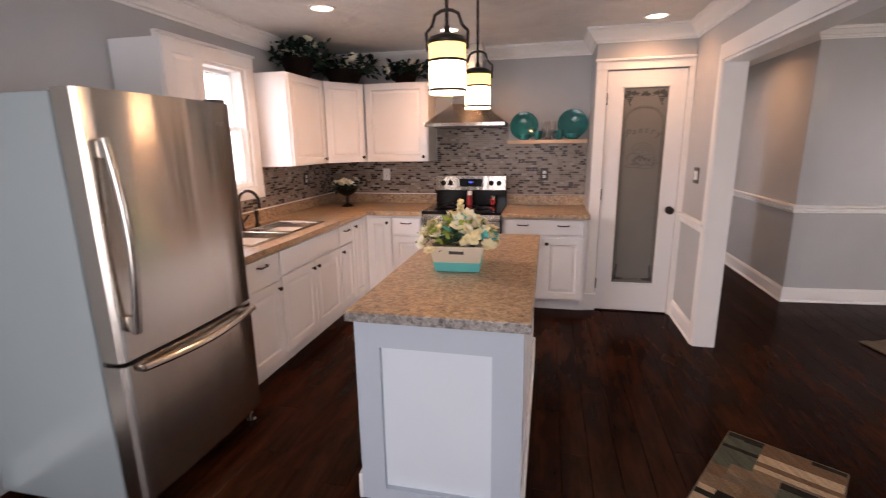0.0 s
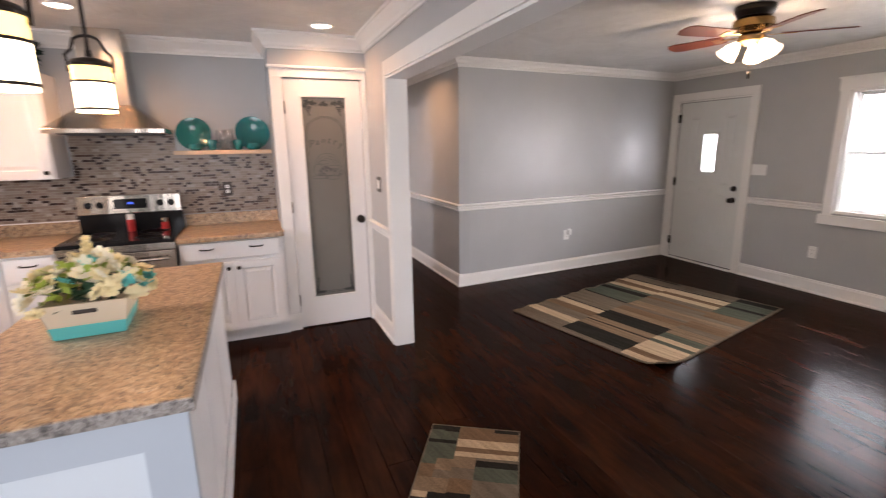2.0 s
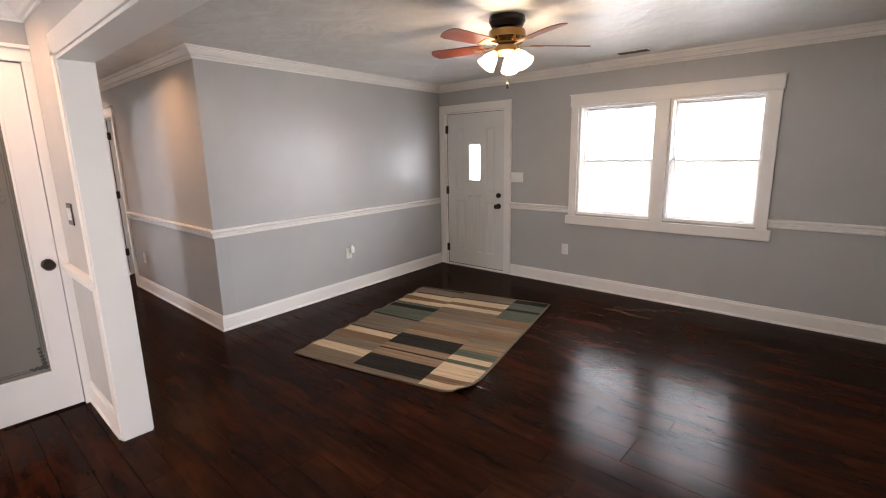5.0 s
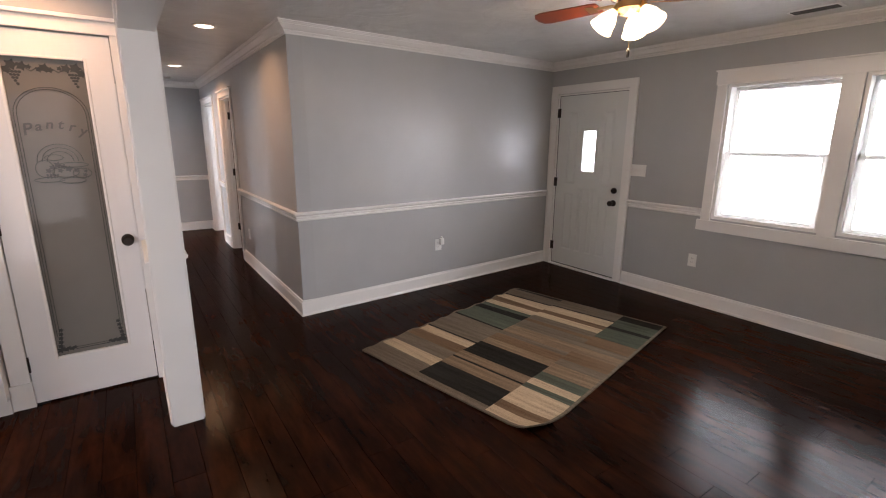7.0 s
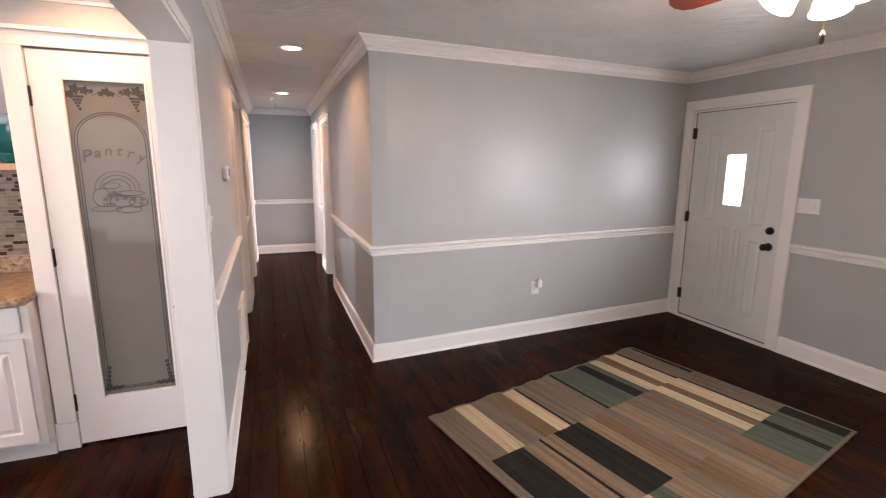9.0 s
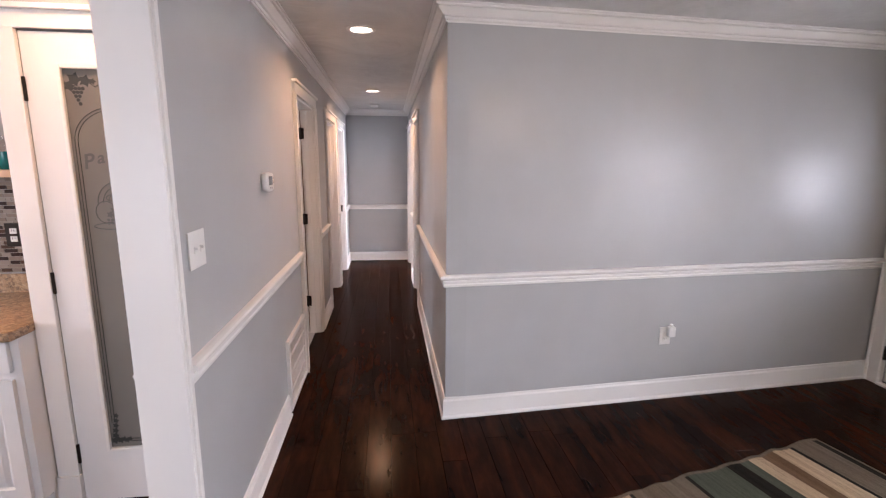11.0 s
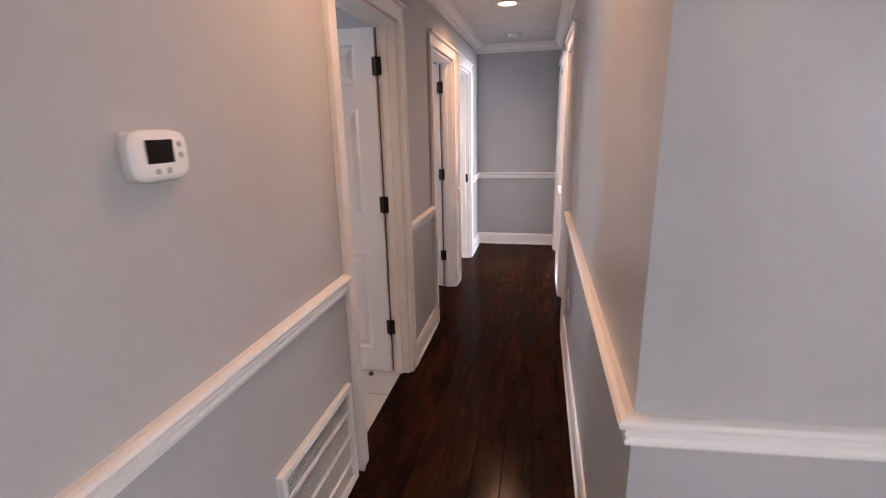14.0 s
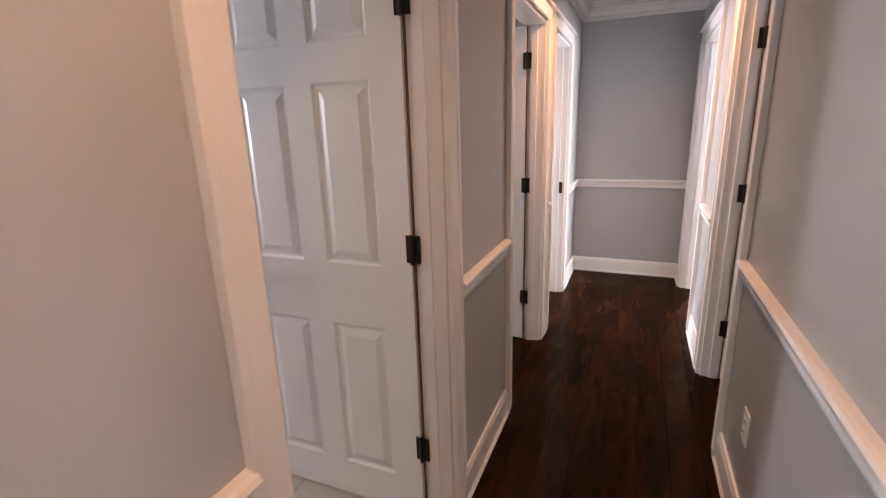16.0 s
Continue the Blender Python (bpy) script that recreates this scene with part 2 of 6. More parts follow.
def mosaic_material():
    m, t, s = material("glass_and_stone_mosaic")
    geo = t.nodes.new("ShaderNodeNewGeometry")
    r = t.nodes.new("ShaderNodeValToRGB")
    r.color_ramp.interpolation = "CONSTANT"
    stops = [(0, (0.23, 0.180, 0.145)), (0.30, (0.28, 0.235, 0.20)), (0.56, (0.024, 0.009, 0.005)), (0.76, (0.22, 0.165, 0.13)), (0.88, (0.07, 0.034, 0.020)), (0.94, (0.36, 0.32, 0.285))]
    while len(r.color_ramp.elements) < len(stops):
        r.color_ramp.elements.new(0.5)
    for e, (p, c) in zip(r.color_ramp.elements, stops):
        e.position, e.color = p, (*c, 1)
    t.links.new(geo.outputs["Random Per Island"], r.inputs[0])
    t.links.new(r.outputs[0], s.inputs["Base Color"])
    s.inputs["Roughness"].default_value = 0.3
    s.inputs["Specular IOR Level"].default_value = 0.3
    bump(t, s, noise_of(t, coords(t), 90, 2), 0.2, 0.001)
    return m


def glow(name, colour, strength):
    m, t, s = material(name)
    s.inputs["Base Color"].default_value = (*colour, 1)
    s.inputs["Emission Color"].default_value = (*colour, 1)
    s.inputs["Emission Strength"].default_value = strength
    return m


def glass(name, colour=(1, 1, 1), rough=0.0):
    m, t, s = material(name)
    s.inputs["Base Color"].default_value = (*colour, 1)
    s.inputs["Transmission Weight"].default_value = 1
    s.inputs["Roughness"].default_value = rough
    s.inputs["IOR"].default_value = 1.45
    return m


def rug_material(name, colour):
    m, t, s = material(name)
    v = coords(t)
    n = noise_of(t, v, 220, 2)
    mp = t.nodes.new("ShaderNodeMapping")
    mp.vector_type = "TEXTURE"
    mp.inputs["Scale"].default_value = (0.03, 0.6, 1)
    mp.inputs["Rotation"].default_value = (0, 0, 0.228)
    t.links.new(v, mp.inputs["Vector"])
    streak = noise_of(t, mp.outputs["Vector"], 1.0, 3)
    mx = node(t, "Mix", Factor=0.5)
    t.links.new(n, mx.inputs[2])
    t.links.new(streak, mx.inputs[3])
    t.links.new(ramp(t, mx.outputs[0], [(0.36, tuple(c * 0.5 for c in colour)), (0.64, tuple(c * 1.05 for c in colour))]), s.inputs["Base Color"])
    s.inputs["Roughness"].default_value = 1.0
    s.inputs["Specular IOR Level"].default_value = 0.03
    bump(t, s, n, 0.6, 0.003)
    return m


CEILING = ceiling_material()
FLOOR = floor_material()
LAMINATE = laminate_material("granite_look_laminate", 0.0)
# same laminate drained of colour: bluish daylight on the edge is painted in
DAYLIT_EDGE = laminate_material("laminate_greyed_as_daylit", 0.75)
STEEL = steel_material("brushed_stainless", (1, 1, 60))
STEEL_SIDE = painted("silver_grey_enamel", (0.47, 0.545, 0.55), 0.24, 0.02, 0, 0, metal=0.35)
CHROME = steel_material("satin_steel", (1, 1, 1), 0.15)
MOSAIC = mosaic_material()
GLASS = glass("clear_glass")
FROST = painted("frosted_glass", (0.190, 0.184, 0.168), 0.07, 0.05, 0, 0, shine=0.12)
ETCH = painted("etched_glass_lines", (0.03, 0.033, 0.031), 0.5, 0.1, 0, 0)
ETCH_PALE = painted("etched_glass_lettering", (0.085, 0.090, 0.085), 0.5, 0.1, 0, 0)
CAN_GLOW = glow("recessed_lamp_glow", (1.0, 0.86, 0.68), 9.0)
SHADE_AMBER = glow("amber_glass_glow", (1.0, 0.70, 0.25), 1.9)
SHADE_WHITE = glow("opal_glass_glow", (1.0, 0.84, 0.55), 5.0)
FAN_GLOW = glow("opal_bell_glow", (1.0, 0.80, 0.55), 4.0)
DISPLAY = glow("blue_display_glow", (0.05, 0.12, 0.9), 0.8)
RUG = {"T": rug_material("taupe_wool", (0.155, 0.125, 0.092)), "C": rug_material("cream_wool", (0.47, 0.355, 0.235)),
       "K": rug_material("charcoal_wool", (0.024, 0.022, 0.019)), "G": rug_material("sage_wool", (0.085, 0.095, 0.072)),
       "B": rug_material("brown_wool", (0.165, 0.105, 0.062)), "P": rug_material("tan_wool", (0.215, 0.15, 0.096))}


# ---- helpers of this scene ----
def box(bm, x0, x1, y0, y1, z0, z1, bevel=0.0):
    m = Matrix.Translation(((x0 + x1) / 2, (y0 + y1) / 2, (z0 + z1) / 2)) @ Matrix.Diagonal((abs(x1 - x0), abs(y1 - y0), abs(z1 - z0), 1))
    made = bmesh.ops.create_cube(bm, size=1, matrix=m)["verts"]
    if bevel:
        edges = list({e for v in made for e in v.link_edges})
        bmesh.ops.bevel(bm, geom=edges, offset=bevel, segments=2, affect="EDGES", profile=0.6)


def lathe(bm, profile, at=(0, 0, 0), n=28, axis="Z"):
    """Turns (radius, height) pairs round an axis through at."""
    rings = []
    for r, h in profile:
        ring = []
        for i in range(n):
            a = 2 * math.pi * i / n
            p = (r * math.cos(a), r * math.sin(a), h)
            if axis == "X":
                p = (p[2], p[0], p[1])
            if axis == "Y":
                p = (p[0], p[2], p[1])
            ring.append(bm.verts.new(Vector(at) + Vector(p)))
        rings.append(ring)
    for a, b in zip(rings, rings[1:]):
        for i in range(n):
            bm.faces.new((a[i], a[(i + 1) % n], b[(i + 1) % n], b[i]))
    for ring, flip in ((rings[0], True), (rings[-1], False)):
        bm.faces.new(ring[::-1] if flip else ring)


def tube(bm, points, radius, n=10):
    pts = [Vector(p) for p in points]
    rings = []
    for i, p in enumerate(pts):
        d = (pts[min(i + 1, len(pts) - 1)] - pts[max(i - 1, 0)]).normalized()
        u = d.cross(Vector((0.13, 0.27, 0.95)))
        if u.length < 0.05:
            u = d.cross(Vector((1, 0, 0)))
        u.normalize()
        w = d.cross(u)
        rings.append([bm.verts.new(p + radius * (math.cos(2 * math.pi * k / n) * u + math.sin(2 * math.pi * k / n) * w)) for k in range(n)])
    for a, b in zip(rings, rings[1:]):
        for k in range(n):
            bm.faces.new((a[k], a[(k + 1) % n], b[(k + 1) % n], b[k]))
    bm.faces.new(rings[0][::-1])
    bm.faces.new(rings[-1])


def moulding(bm, points, profile, closed=False):
    """Runs a (reach, height) profile along a line on the floor plan, mitred; the room lies to the left of the line."""
    pts = [Vector((*p, 0)) for p in points]
    n = len(pts)
    rings = []
    for i, p in enumerate(pts):
        din = (p - pts[i - 1]).normalized() if closed or i else None
        dout = (pts[(i + 1) % n] - p).normalized() if closed or i < n - 1 else None
        din, dout = din or dout, dout or din
        a, b = Vector((-din.y, din.x, 0)), Vector((-dout.y, dout.x, 0))
        mid = (a + b) / (1 + a.dot(b))
        rings.append([bm.verts.new(p + mid * d + Vector((0, 0, z))) for d, z in profile])
    m = len(profile)
    for i in range(n if closed else n - 1):
        a, b = rings[i], rings[(i + 1) % n]
        for k in range(m):
            bm.faces.new((a[k], a[(k + 1) % m], b[(k + 1) % m], b[k]))
    if not closed:
        bm.faces.new(rings[0][::-1])
        bm.faces.new(rings[-1])


def mesh_of(name, bm, mats, smooth=False):
    bmesh.ops.recalc_face_normals(bm, faces=bm.faces)
    me = bpy.data.meshes.new(name)
    bm.to_mesh(me)
    bm.free()
    for m in (mats if isinstance(mats, (list, tuple)) else [mats]):
        me.materials.append(m)
    if smooth:
        for p in me.polygons:
            p.use_smooth = True
        me.set_sharp_from_angle(angle=radians(35))
    return me


def part(name, bm, mat, parent=None, label="", smooth=False):
    """Links a bmesh, given in world coordinates, as one mesh object under a thing or under a part."""
    me = mesh_of(name, bm, mat, smooth)
    ob = new(name, me)
    if parent is not None:
        ob.parent = parent
        at = parent.matrix_basis.translation.copy()
        top = parent.parent
        while top is not None:
            at += top.matrix_basis.translation
            top = top.parent
        ob.matrix_basis = Matrix.Translation(-at)
    if label:
        ob["label"] = label
    return ob


def thing(name, at, label, category, group="", kind=""):
    ob = new(name)
    ob.empty_display_size = 0.05
    ob.matrix_basis = Matrix.Translation(at)
    return tagged(ob, label, category, group, kind)


def boxes(*rows, bevel=0.0):
    bm = bmesh.new()
    for r in rows:
        box(bm, *r, bevel=bevel)
    return bm


def structure(name, bm, mat, label, category, smooth=False):
    return tagged(part(name, bm, mat, None, "", smooth), label, category, "", "structure")


def wall_y(name, x0, x1, y0, y1, holes=(), z1=2.40, label="grey painted wall"):
    """A wall that runs along y, with openings (from, to, sill, head)."""
    bm = bmesh.new()
    at = y0
    for a, b, s, h in sorted(holes):
        if a > at:
            box(bm, x0, x1, at, a, 0, z1)
        if s > 0:
            box(bm, x0, x1, a, b, 0, s)
        if h < z1:
            box(bm, x0, x1, a, b, h, z1)
        at = b
    if at < y1:
        box(bm, x0, x1, at, y1, 0, z1)
    return structure(name, bm, WALL, label, "wall")


def wall_x(name, x0, x1, y0, y1, holes=(), z1=2.40, label="grey painted wall"):
    bm = bmesh.new()
    at = x0
    for a, b, s, h in sorted(holes):
        if a > at:
            box(bm, at, a, y0, y1, 0, z1)
        if s > 0:
            box(bm, a, b, y0, y1, 0, s)
        if h < z1:
            box(bm, a, b, y0, y1, h, z1)
        at = b
    if at < x1:
        box(bm, at, x1, y0, y1, 0, z1)
    return structure(name, bm, WALL, label, "wall")


# ---- the plan ----
XW = 3.13          # window wall
YC = 0.225         # far corner of the living room
XL = -0.95         # hall, left face
XK = -1.067        # kitchen side of the same wall
YE = 4.86          # end of the hall
YR = -4.43         # rear wall of the living room
XA = -4.42         # kitchen sink wall
YK = -0.05         # kitchen stove wall
YP = -0.54         # pantry front
XP = -1.80         # pantry side
YB = -6.2          # rear of the kitchen
H = 2.345          # ceiling
HK = 2.335         # kitchen ceiling
HD = 1.985         # head of the hall doors
HEAD = 1.965       # underside of the wide opening

wall_y("wall_east", XW, XW + 0.16, YR - 0.12, YE + 0.12, [(-0.82, 0.115, 0, 1.995), (-2.53, -1.745, 0.815, 1.945), (-3.40, -2.64, 0.815, 1.945), (1.4, 2.4, 0.9, 2.0), (3.6, 4.6, 0.9, 2.0)])
bm = bmesh.new()
quad = [(0.12, 0.0), (XW, YC), (XW, YC + 0.12), (0.12, 0.12)]
lo = [bm.verts.new((x, y, 0)) for x, y in quad]
hi = [bm.verts.new((x, y, H)) for x, y in quad]
bm.faces.new(lo[::-1])
bm.faces.new(hi)
for i in range(4):
    bm.faces.new((lo[i], lo[(i + 1) % 4], hi[(i + 1) % 4], hi[i]))
structure("wall_living", bm, WALL, "grey painted wall with a soft sheen", "wall")
DOORS_L = [(0.80, 1.59), (2.375, 3.185), (3.44, 4.17)]
DOORS_R = [(2.36, 3.04), (3.68, 4.59)]
wall_y("wall_hall_right", 0, 0.12, 0, YE, [(a, b, 0, HD) for a, b in DOORS_R])
wall_y("wall_hall_left", XK, XL, -1.195, YE, [(a, b, 0, HD) for a, b in DOORS_L])
bm = boxes((XK, XL, YR, -1.195, HEAD, H), (XK, XL, YB, YR, 0, H))
structure("wall_divider", bm, WALL, "grey wall over the wide cased opening", "wall")
wall_x("wall_hall_end", XA, XW, YE, YE + 0.12)
wall_x("wall_rear_living", XL, XW, YR - 0.12, YR)
wall_y("wall_west", XA - 0.14, XA, YB - 0.12, YE + 0.12, [(-2.09, -1.385, 1.16, 2.03), (0.7, 1.3, 1.2, 2.0), (2.3, 3.1, 0.9, 2.0), (3.5, 4.6, 0.9, 2.0)])
wall_x("wall_stove", XA, XP, YK, YK + 0.1)
wall_y("wall_pantry_side", XP, XP + 0.08, YP + 0.09, YK)
wall_x("wall_pantry", XP, XK, YP, YP + 0.09, [(-1.711, -1.111, 0, 2.02)])
wall_x("wall_kitchen_rear", XA, XK, YB - 0.12, YB, [(-3.5, -1.7, 0.2, 2.1)])
wall_x("wall_bath", XA, XK, 1.95, 2.05)
wall_x("wall_bedroom_left", XA, XK, 3.35, 3.45)
wall_x("wall_bedroom_right", 0.12, XW, 3.1, 3.2)
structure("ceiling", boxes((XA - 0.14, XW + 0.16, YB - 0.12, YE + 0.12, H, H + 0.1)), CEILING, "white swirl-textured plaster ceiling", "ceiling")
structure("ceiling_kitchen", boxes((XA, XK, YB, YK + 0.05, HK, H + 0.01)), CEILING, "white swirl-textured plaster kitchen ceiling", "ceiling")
structure("floor", boxes((XA - 0.14, XW + 0.16, YB - 0.12, YE + 0.12, -0.12, -0.011)), SHADOWGAP, "dark hand-scraped wood plank floor", "floor")
structure("ground", boxes((-60, 60, -60, 60, -0.6, -0.5)), OUTSIDE, "lawn outside the house", "ground")

# ---- mouldings ----
CROWN = [(0, 2.288), (0.010, 2.288), (0.013, 2.300), (0.026, 2.307), (0.034, 2.326), (0.060, 2.355), (0.074, 2.369), (0.078, 2.380), (0.090, 2.383), (0.090, 2.3995), (0, 2.3995)]
CROWN_K = [(d, z - 0.065) for d, z in CROWN]
CROWN = [(d, H + z) for d, z in ((0, -0.088), (0.011, -0.088), (0.013, -0.079), (0.008, -0.076), (0.016, -0.074), (0.021, -0.063), (0.016, -0.059), (0.030, -0.055), (0.046, -0.037), (0.056, -0.024), (0.052, -0.020), (0.066, -0.018), (0.068, -0.010), (0.078, -0.008), (0.078, -0.0005), (0, -0.0005))]
RAIL = [(0, 0.823), (0.010, 0.823), (0.017, 0.828), (0.018, 0.837), (0.011, 0.843), (0.017, 0.848), (0.018, 0.858), (0.012, 0.863), (0.022, 0.868), (0.033, 0.876), (0.036, 0.886), (0.030, 0.894), (0.018, 0.897), (0, 0.897)]
BASE = [(0, 0), (0.024, 0), (0.024, 0.010), (0.016, 0.022), (0.015, 0.112), (0.010, 0.122), (0.009, 0.134), (0, 0.137)]
bm = bmesh.new()
moulding(bm, [(XW, YR), (XW, YC), (0, 0), (0, YE), (XL, YE), (XL, YR)], CROWN, True)
structure("crown_moulding_living", bm, TRIM, "white crown moulding round living room and hall", "crown moulding")
bm = bmesh.new()
moulding(bm, [(XK, YB), (XK, YP), (XP, YP), (XP, YK), (XA, YK), (XA, YB)], CROWN_K, True)
structure("crown_moulding_kitchen", bm, TRIM, "white crown moulding round the kitchen", "crown moulding")
RUNS = [[(XW, YR), (XW, -0.915)], [(XW, YC), (0, 0), (0, 2.285)], [(0, 3.115), (0, 3.605)], [(0, 4.665), (0, YE), (XL, YE), (XL, 4.245)],
        [(XL, 3.365), (XL, 3.26)], [(XL, 2.30), (XL, 1.665)], [(XL, 0.725), (XL, -1.175)], [(XL, YR), (XW, YR)]]
for k, run in enumerate(RUNS):
    bm = bmesh.new()
    moulding(bm, [(XL, 0.125), (XL, -1.175)] if k == 6 else run, BASE)
    structure("baseboard_%d" % (k + 1), bm, TRIM, "white painted baseboard", "baseboard")
    rail_run = [(XW, -1.66), (XW, -0.915)] if k == 0 else run
    bm = bmesh.new()
    moulding(bm, rail_run, [(d, z + (0.018 if k in (4, 5, 6) else 0)) for d, z in RAIL])
    if k == 0:
        moulding(bm, [(XW, YR), (XW, -3.488)], RAIL)
    structure("chair_rail_%d" % (k + 1), bm, TRIM, "white moulded chair rail", "chair rail")
for k, run in enumerate([[(XK, -1.175), (XK, YP)], [(XA, -3.45), (XA, YB), (XK, YB), (XK, YR)]]):
    bm = bmesh.new()
    moulding(bm, run, BASE)
    structure("baseboard_kitchen_%d" % (k + 1), bm, TRIM, "white painted baseboard", "baseboard")
bm = bmesh.new()
moulding(bm, [(XK, -1.175), (XK, YP)], RAIL)
structure("chair_rail_kitchen", bm, TRIM, "short white chair rail beside the pantry", "chair rail")

# ---- cased wide opening ----
opening = thing("cased_opening_trim", (XK, -1.17, 0), "white boxed trim round the wide kitchen opening", "door casing", kind="structure")
part("jamb", boxes((XK - 0.012, XL + 0.014, -1.212, -1.195, 0, HEAD), bevel=0.002), TRIM, opening)
part("side_casing", boxes((XK - 0.018, XK, -1.195, -1.13, 0, HEAD + 0.02), bevel=0.002), TRIM, opening)
part("side_casing", boxes((XL, XL + 0.022, -1.195, -1.175, 0, HEAD + 0.02), bevel=0.002), TRIM, opening)
part("head_jamb", boxes((XK - 0.012, XL + 0.014, YR, -1.212, HEAD - 0.017, HEAD - 0.001), bevel=0.002), TRIM, opening)
part("head_casing", boxes((XK - 0.018, XK, YR, -1.13, HEAD + 0.001, HEAD + 0.10), bevel=0.002), TRIM, opening)
part("head_casing", boxes((XL, XL + 0.018, YR, -1.195, HEAD + 0.001, HEAD + 0.045), bevel=0.002), TRIM, opening)


# ---- doors ----
def casing_y(name, x, out, a, b, head, w=0.075, cap=True, depth=0.12, label="white moulded door casing"):
    """Casing on a wall face at x, that faces towards out (1 or -1), round the opening a to b."""
    c = thing(name, (x, a, 0), label, "door casing", "door casings", "structure")
    f0, f1 = (x, x + 0.02) if out > 0 else (x - 0.02, x)
    for p, q in ((a - w, a), (b, b + w)):
        bm = boxes((f0, f1, p, q, 0, head + 0.004), bevel=0.003)
        e = 0.006 * out
        box(bm, f0 + e, f1 + e, (p - 0.002 if p < a else q - 0.018), (p + 0.018 if p < a else q + 0.002), 0.001, head + 0.001, bevel=0.003)
        part("side_casing", bm, TRIM, c)
    part("head_casing", boxes((f0, f1, a - w, b + w, head + 0.004, head + w), bevel=0.003), TRIM, c)
    if cap:
        g0, g1 = (x, x + 0.038) if out > 0 else (x - 0.038, x)
        part("cap", boxes((g0, g1, a - w - 0.015, b + w + 0.015, head + w, head + w + 0.018), bevel=0.004), TRIM, c)
    j0, j1 = (x - depth - 0.004, x) if out > 0 else (x, x + depth + 0.004)
    part("jamb", boxes((j0, j1, a - 0.004, a + 0.016, 0, head)), TRIM, c)
    part("jamb", boxes((j0, j1, b - 0.016, b + 0.004, 0, head)), TRIM, c)
    part("head_jamb", boxes((j0, j1, a + 0.016, b - 0.016, head - 0.016, head + 0.003)), TRIM, c)
    s0 = (j0 + j1) / 2
    part("door_stop", boxes((s0 - 0.018, s0 + 0.018, a + 0.016, a + 0.028, 0, head - 0.016), (s0 - 0.018, s0 + 0.018, b - 0.028, b - 0.016, 0, head - 0.016)), TRIM, c)
    return c


def panel(bm, x0, x1, z0, z1, y, out):
    """A moulded panel on a face at y that looks towards out: a sunk border and a raised field."""
    steps = [(0, 0.0005), (0.010, -0.007), (0.020, -0.007), (0.045, 0.001)]
    rings = []
    for inset, h in steps:
        yy = y + out * h
        rings.append([bm.verts.new((px, yy, pz)) for px, pz in ((x0 + inset, z0 + inset), (x1 - inset, z0 + inset), (x1 - inset, z1 - inset), (x0 + inset, z1 - inset))])
    for a, b in zip(rings, rings[1:]):
        for i in range(4):
            bm.faces.new((a[i], a[(i + 1) % 4], b[(i + 1) % 4], b[i]))
    bm.faces.new(rings[-1])


def slab_with_holes(bm, x0, x1, z0, z1, y0, y1, holes):
    """A slab in the x-z plane with rectangular holes, made of strips."""
    xs = sorted({x0, x1, *[v for h in holes for v in h[:2]]})
    zs = sorted({z0, z1, *[v for h in holes for v in h[2:]]})
    for xa, xb in zip(xs, xs[1:]):
        for za, zb in zip(zs, zs[1:]):
            cx, cz = (xa + xb) / 2, (za + zb) / 2
            if not any(h[0] < cx < h[1] and h[2] < cz < h[3] for h in holes):
                box(bm, xa, xb, y0, y1, za, zb)
    bmesh.ops.remove_doubles(bm, verts=bm.verts, dist=0.0004)


def six_panel_leaf(width, height, mat=None):
    """Door leaf standing in the x-z plane from the origin, 35 mm thick towards +y."""
    st, mu = 0.112, 0.10
    pw = (width - 2 * st - mu) / 2
    holes = []
    for x in (st, st + pw + mu):
        for z0, z1 in ((0.165, 0.755), (0.98, 1.568), (1.685, 1.885)):
            holes.append((x, x + pw, z0, z1))
    bm = bmesh.new()
    slab_with_holes(bm, 0, width, 0.012, height, 0.008, 0.027, [])
    slab_with_holes(bm, 0, width, 0.012, height, 0.0, 0.008, holes)
    slab_with_holes(bm, 0, width, 0.012, height, 0.027, 0.035, holes)
    for h in holes:
        panel(bm, *h, 0.0, -1)
        panel(bm, *h, 0.035, 1)
    return bm


def hinge(parent, at, size=0.09, mat=None):
    bm = bmesh.new()
    x, y, z = at
    lathe(bm, [(0.007, z - size / 2), (0.007, z + size / 2)], (x, y, 0), 10)
    box(bm, x - 0.018, x + 0.018, y + 0.001, y + 0.004, z - size / 2 + 0.002, z + size / 2 - 0.002)
    part("hinge", bm, BRONZE, parent, "dark bronze hinge")


